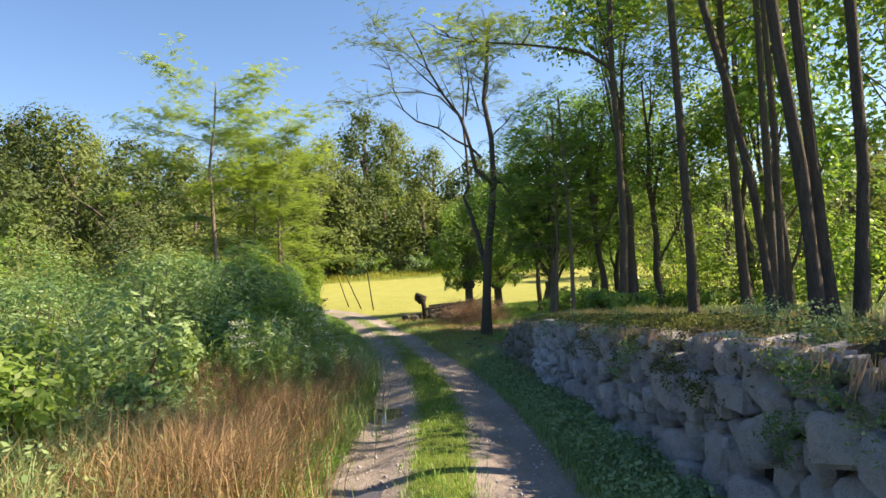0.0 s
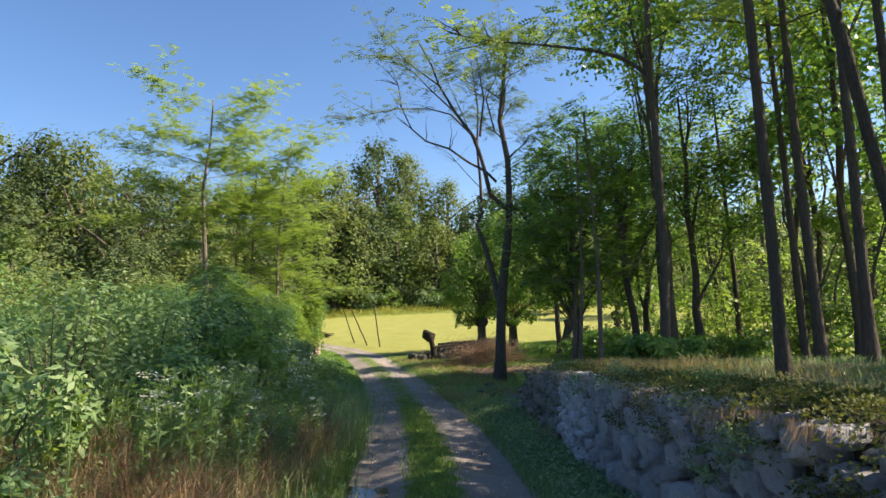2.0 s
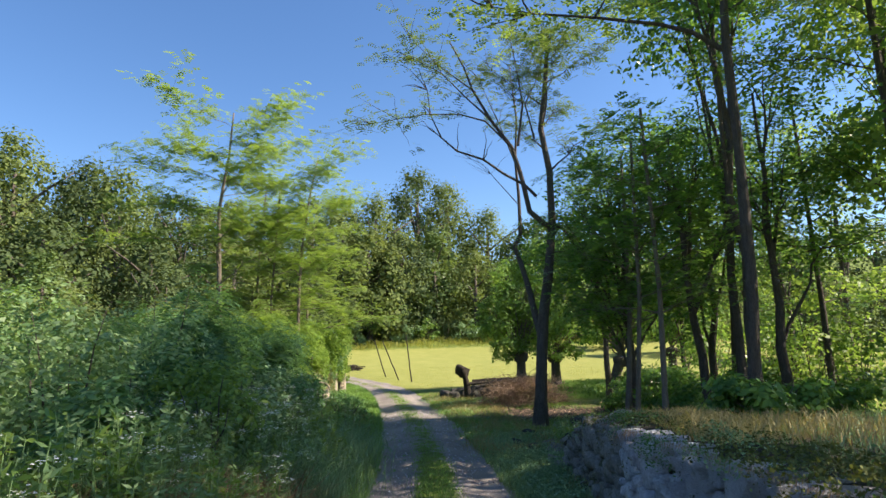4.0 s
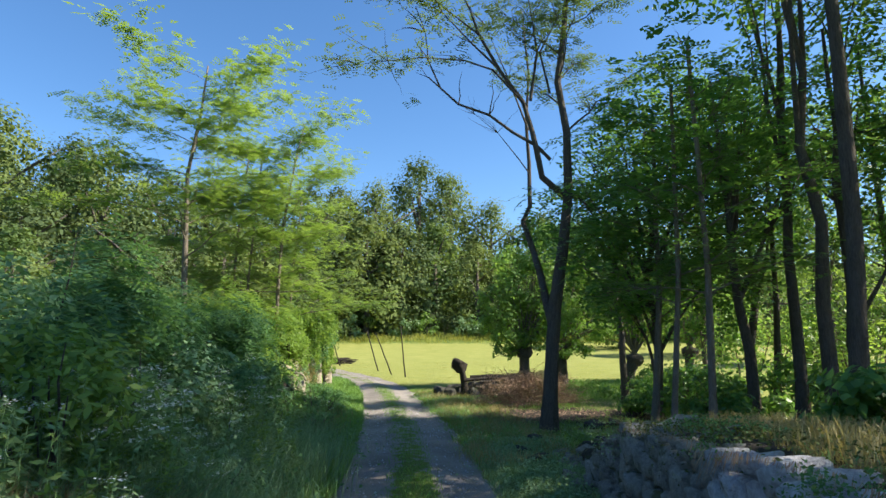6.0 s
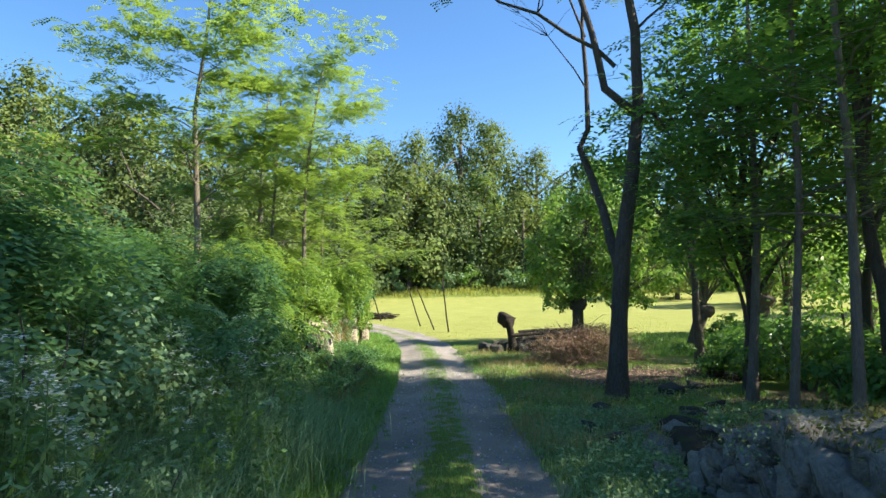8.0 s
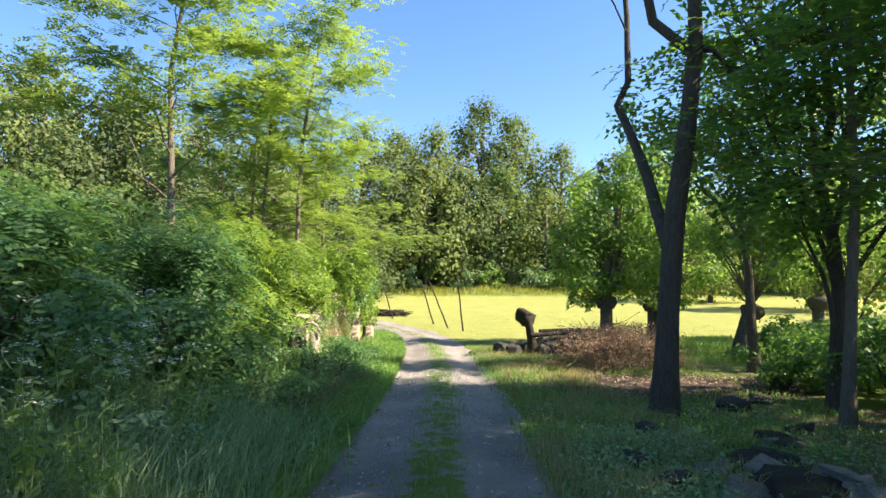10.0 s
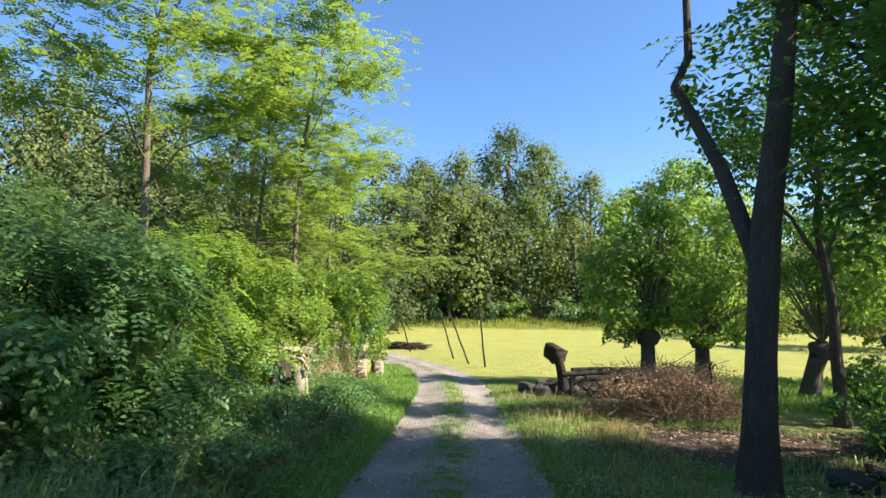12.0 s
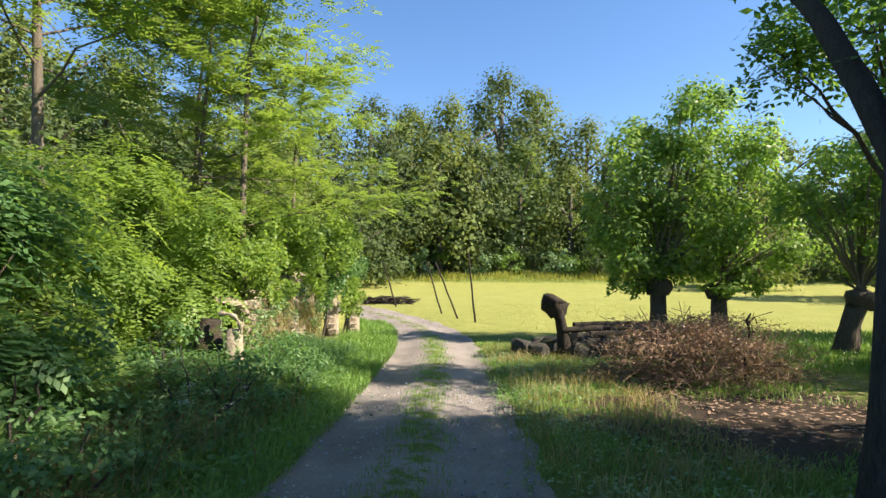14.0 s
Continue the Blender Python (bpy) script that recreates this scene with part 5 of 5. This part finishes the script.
# ivy hanging over the ruin
for i, (x, y, z, rad, n, m) in enumerate([(-4.15, 22.4, .9, (.5, 1.1, .55), 1800, M_BUSH_Y), (-4.1, 24.4, 1.4, (.55, 1.3, .7), 2600, M_BUSH_Y), (-3.9, 26.8, 1.6, (.7, 1.2, .8), 2600, M_BUSH_Y), (-4.0, 28.6, 1.2, (.6, 1.0, .9), 2200, M_BUSH), (-4.0, 23.2, .6, (.35, .9, .5), 1500, M_BUSH_Y), (-3.95, 25.6, .7, (.22, .6, .5), 900, M_BUSH_Y), (-3.75, 28.2, .1, (.3, .9, .6), 1100, M_BUSH_Y), (-3.9, 26.9, .5, (.25, .6, .6), 900, M_BUSH)]):
    b = Vector((x - .3, y, z - .3))
    ob = empty("ivy", b, label="sunlit ivy and creepers hanging over the ruin", category="ivy", group="ivy on the ruin")
    part("foliage", leaves(blob_points((.3, 0, .3), rad, n, rm, .3, 18), .095, rm, .45, .7), m, ob)
    part("vine", fix_tris(tube(bend((0, 0, -1.2), (.2, 0, .6), 5, 0, .1), [.04, .035, .03, .03, .02, .01], 5)), M_BARK, ob)

for i, (x, y, z, rad) in enumerate([(-3.95, 24.6, .1, (.12, .8, .5)), (-3.95, 23.2, .1, (.12, .8, .5)), (-3.95, 22.3, -.1, (.12, .6, .45)), (-3.85, 28.9, .1, (.18, .3, .45)), (-3.95, 25.6, -.2, (.14, .4, .5))]):
    ob = empty("dry_creeper", (x, y, z - .4), label="dry pale creeper hanging on the ruined wall", category="creeper", group="dry creepers")
    q = blob_points((0, 0, .4), rad, 700, rm, .2, 14)
    ax = np.tile(np.array([[0, 0, -1.0]]), (len(q), 1)) + rm.normal(size=q.shape) * .3
    ax /= np.linalg.norm(ax, axis=1, keepdims=True)
    part("strand_mass", kites(q, ax, unit(len(q), rm), rm.uniform(.08, .22, len(q)), np.full(len(q), .014)), M_TAN, ob)
    tagged(part("leaf_mass", leaves(blob_points((.03, 0, .4), rad, 500, rm, .2, 14), .06, rm, .3, .7), M_VERGE, ob, "pale creeper leaves"), kind="stuff")
# ---- stump, rocks, brush ----
DARK_BLOCKS = [block_mesh("boulder", 70 + i, M_DARKSTONE, .45, .10) for i in range(3)]
SX, SY = 1.65, 25.6
ob = empty("pollard_stump", g3(SX, SY), label="dead dark pollard stump with a knobbly head", category="stump")
h = .33 - gz(SX, SY)
part("trunk", fix_tris(tube([(.12, 0, -.1), (.08, 0, h * .35), (.02, 0, h * .62), (-.05, 0, h * .75)], [.17, .13, .12, .15], 10, .25)), M_DARKWOOD, ob, smooth=True)
part("head", fix_tris(tube([(-.02, 0, h * .66), (-.05, 0, h * .76), (-.09, 0, h * .84), (-.1, .02, h * .9), (-.08, 0, h * .96), (-.05, 0, h * 1.0)], [.13, .19, .29, .27, .30, .14], 16, .85)), M_DARKWOOD, ob, "knobbly dark head")
for i, (x, y, s, sz) in enumerate([(.85, 26.0, .5, .45), (1.2, 25.5, .55, .4), (1.6, 26.1, .6, .55), (2.05, 25.5, .5, .45), (2.4, 25.9, .6, .6), (2.75, 25.5, .6, .7), (3.1, 26.0, .6, .6), (3.5, 26.2, .6, .55), (1.3, 26.4, .5, .5), (3.9, 26.5, .5, .5), (2.2, 26.5, .6, .6)]):
    o = new("boulder", DARK_BLOCKS[i % 3])
    o.matrix_basis = Matrix.LocRotScale((x, y, gz(x, y) + sz * .3), Euler((.1 * i, .15, i * 1.3)), (s, s * .85, sz))
    tagged(o, "dark mossy boulder in a low tumbled wall", "boulder", "boulders by the stump")
for i, (a, b2, rr) in enumerate([((1.7, 25.5, -.42), (4.2, 26.2, -.4), .07), ((2.0, 25.8, -.32), (4.0, 26.6, -.34), .06), ((2.3, 25.4, -.5), (4.3, 25.8, -.52), .08)]):
    tagged(mesh_obj("log", *fix_tris(tube(bend(a, b2, 6, .01, .03), [rr] * 6 + [rr * .8], 8, .15)), M_DARKWOOD, True), "dark weathered log lying across the boulders", "log", "logs on the boulders")
# brush pile
PX, PY = 3.45, 22.3
ob = empty("brush_pile", g3(PX, PY), label="heap of dry reddish-brown cut brushwood on bare soil", category="brush pile")
rb = np.random.default_rng(91)
geo = []
for i in range(520):
    a, q = rb.uniform(0, 6.28), rb.uniform(0, 1) ** .6
    cx, cy = math.cos(a) * q * 1.7, math.sin(a) * q * 1.1
    cz = 1.1 * (1 - q * q) * rb.uniform(.1, 1) + .05
    d = Vector(tuple(rb.normal(size=3))) * Vector((1, 1, .45))
    d = d.normalized() * rb.uniform(.25, .75)
    c = Vector((cx, cy, cz))
    geo.append(fix_tris(tube([c - d, c + Vector((0, 0, .05)), c + d], [.006, .005, .002], 4)))
tagged(part("twig_mass", joined(geo), M_DEAD, ob), kind="stuff")
q = blob_points((.1, 0, .42), (2.0, 1.25, .72), 16000, rb, .1, 40)
q = q[q[:, 2] > .0]
part("dead_leaves", leaves(q, .065, rb, .3, .3), M_BRUSH, ob, "dry reddish-brown leaves")
for i in range(14):
    a = rb.uniform(0, 6.28)
    c = Vector((math.cos(a) * rb.uniform(.2, 1.3), math.sin(a) * rb.uniform(.2, .8), .3))
    part("branch", fix_tris(tube(bend(c, c + Vector((rb.uniform(-.5, .5), rb.uniform(-.3, .3), rb.uniform(.5, .95))), 4, .03, .06), [.022, .018, .014, .01, .005], 5)), M_DEAD, ob)
x, y = scatter(1500, 1.9, 6.6, 18.2, 23.4, rb)
ok = (x - mid(y)) > 2.2
x, y = x[ok], y[ok]
p = np.stack([x, y, ground_z(x, y) + .015], 1)
tagged(mesh_obj("litter", *leaves(p, .09, rb, .85, .45, 0), M_BRUSH), "fallen twigs and dead leaves on bare soil", "litter", kind="stuff")
sx, sy = 4.2, 22.0
ob = empty("dead_sapling", g3(sx, sy), label="thin dead sapling with a knotted broken top", category="sapling")
hh = .19 - gz(sx, sy)
part("stem", fix_tris(tube([(0, 0, -.05), (.0, 0, hh * .4), (.08, 0, hh * .75), (.04, 0, hh * .9), (.1, 0, hh)], [.018, .016, .015, .028, .014], 7, .3)), M_DARKWOOD, ob)
part("side_shoot", fix_tris(tube([(.05, 0, hh * .85), (.16, 0, hh * .95), (.2, 0, hh * .86)], [.02, .015, .008], 6)), M_DARKWOOD, ob)

# ---- leaning posts at the meadow ----
for i, (b0, tp) in enumerate([((-.45, 35.0), (-.75, 35.0, 1.72)), ((-1.15, 36.4), (-2.15, 36.4, 1.35)), ((-2.0, 38.5), (-2.75, 38.5, 1.45)), ((-4.6, 42.0), (-5.35, 42.0, 1.55))]):
    z0 = gz(*b0)
    ob = empty("post", (b0[0], b0[1], z0), label="thin weathered wooden post leaning at the edge of the meadow", category="post", group="leaning posts")
    t3 = Vector(tp) - Vector((b0[0], b0[1], z0))
    part("shaft", fix_tris(tube(bend((0, 0, -.2), t3, 6, 0, .02), [.042, .04, .038, .036, .034, .032, .03], 7, .15)), M_DARKWOOD, ob)
ob = empty("brush_heap", g3(-5.3, 43.5), label="low dark heap of earth and cut branches", category="heap")
geo = []
for i in range(120):
    c = Vector((rb.uniform(-1.3, 1.3), rb.uniform(-.6, .6), rb.uniform(0, .35)))
    d = Vector((rb.uniform(-.6, .6), rb.uniform(-.4, .4), rb.uniform(-.1, .2)))
    geo.append(fix_tris(tube([c - d, c, c + d], [.03, .03, .015], 5)))
part("branches", joined(geo), M_DARKWOOD, ob)


# ---- puddles ----
def water_mat():
    m, n, l = base_mat("puddle_water")
    p = n["Principled BSDF"]
    p.inputs["Base Color"].default_value = (.07, .06, .05, 1)
    p.inputs["Roughness"].default_value = .03
    p.inputs["IOR"].default_value = 1.33
    p.inputs["Specular IOR Level"].default_value = .9
    bump(n, l, noise_tex(n, l, 6, 2, .5), .08, .01, p.inputs["Normal"])
    return m


M_WATER = water_mat()
for k, (px, py, ax, ay) in enumerate(((-2.12, .15, .42, .62), (-1.62, 4.5, .46, .65))):
    zc = gz(px, py) + .068
    vs = [(px, py, zc)]
    for i in range(40):
        a = 2 * math.pi * i / 40
        q = 1 + .14 * math.sin(3 * a + k) + .08 * math.sin(7 * a + 1)
        vs.append((px + ax * q * math.cos(a), py + ay * q * math.sin(a), zc))
    bm = bmesh.new()
    bv = [bm.verts.new(v) for v in vs]
    for i in range(40):
        bm.faces.new((bv[0], bv[1 + i], bv[1 + (i + 1) % 40]))
    me = bpy.data.meshes.new("water")
    bm.to_mesh(me)
    bm.free()
    me.materials.append(M_WATER)
    tagged(new("water_puddle", me), "shallow rain puddle in the wheel rut", "puddle", kind="structure")

# loose gravel
n = 2600
x, y = scatter(n, -1.15, 1.15, -4.5, 22, r)
ok = np.abs(np.abs(x) - .8) < .42
x, y = x[ok], y[ok]
x = x + mid(y)
base = np.array([(1, 0, 0), (0, 1, 0), (-1, 0, 0), (0, -1, 0), (0, 0, 1), (0, 0, -1)], float)
s = r.uniform(.006, .022, len(x))
rot = r.uniform(.7, 1.3, (len(x), 6, 3))
v = (base[None] * rot) * s[:, None, None] + np.stack([x, y, ground_z(x, y) + .014], 1)[:, None, :]
tri = np.array([(0, 1, 4), (1, 2, 4), (2, 3, 4), (3, 0, 4), (1, 0, 5), (2, 1, 5), (3, 2, 5), (0, 3, 5)])
tagged(mesh_obj("gravel", v.reshape(-1, 3), (np.arange(len(x))[:, None, None] * 6 + tri).reshape(-1, 3), M_STONE), "loose grey gravel on the track", "gravel", kind="stuff")
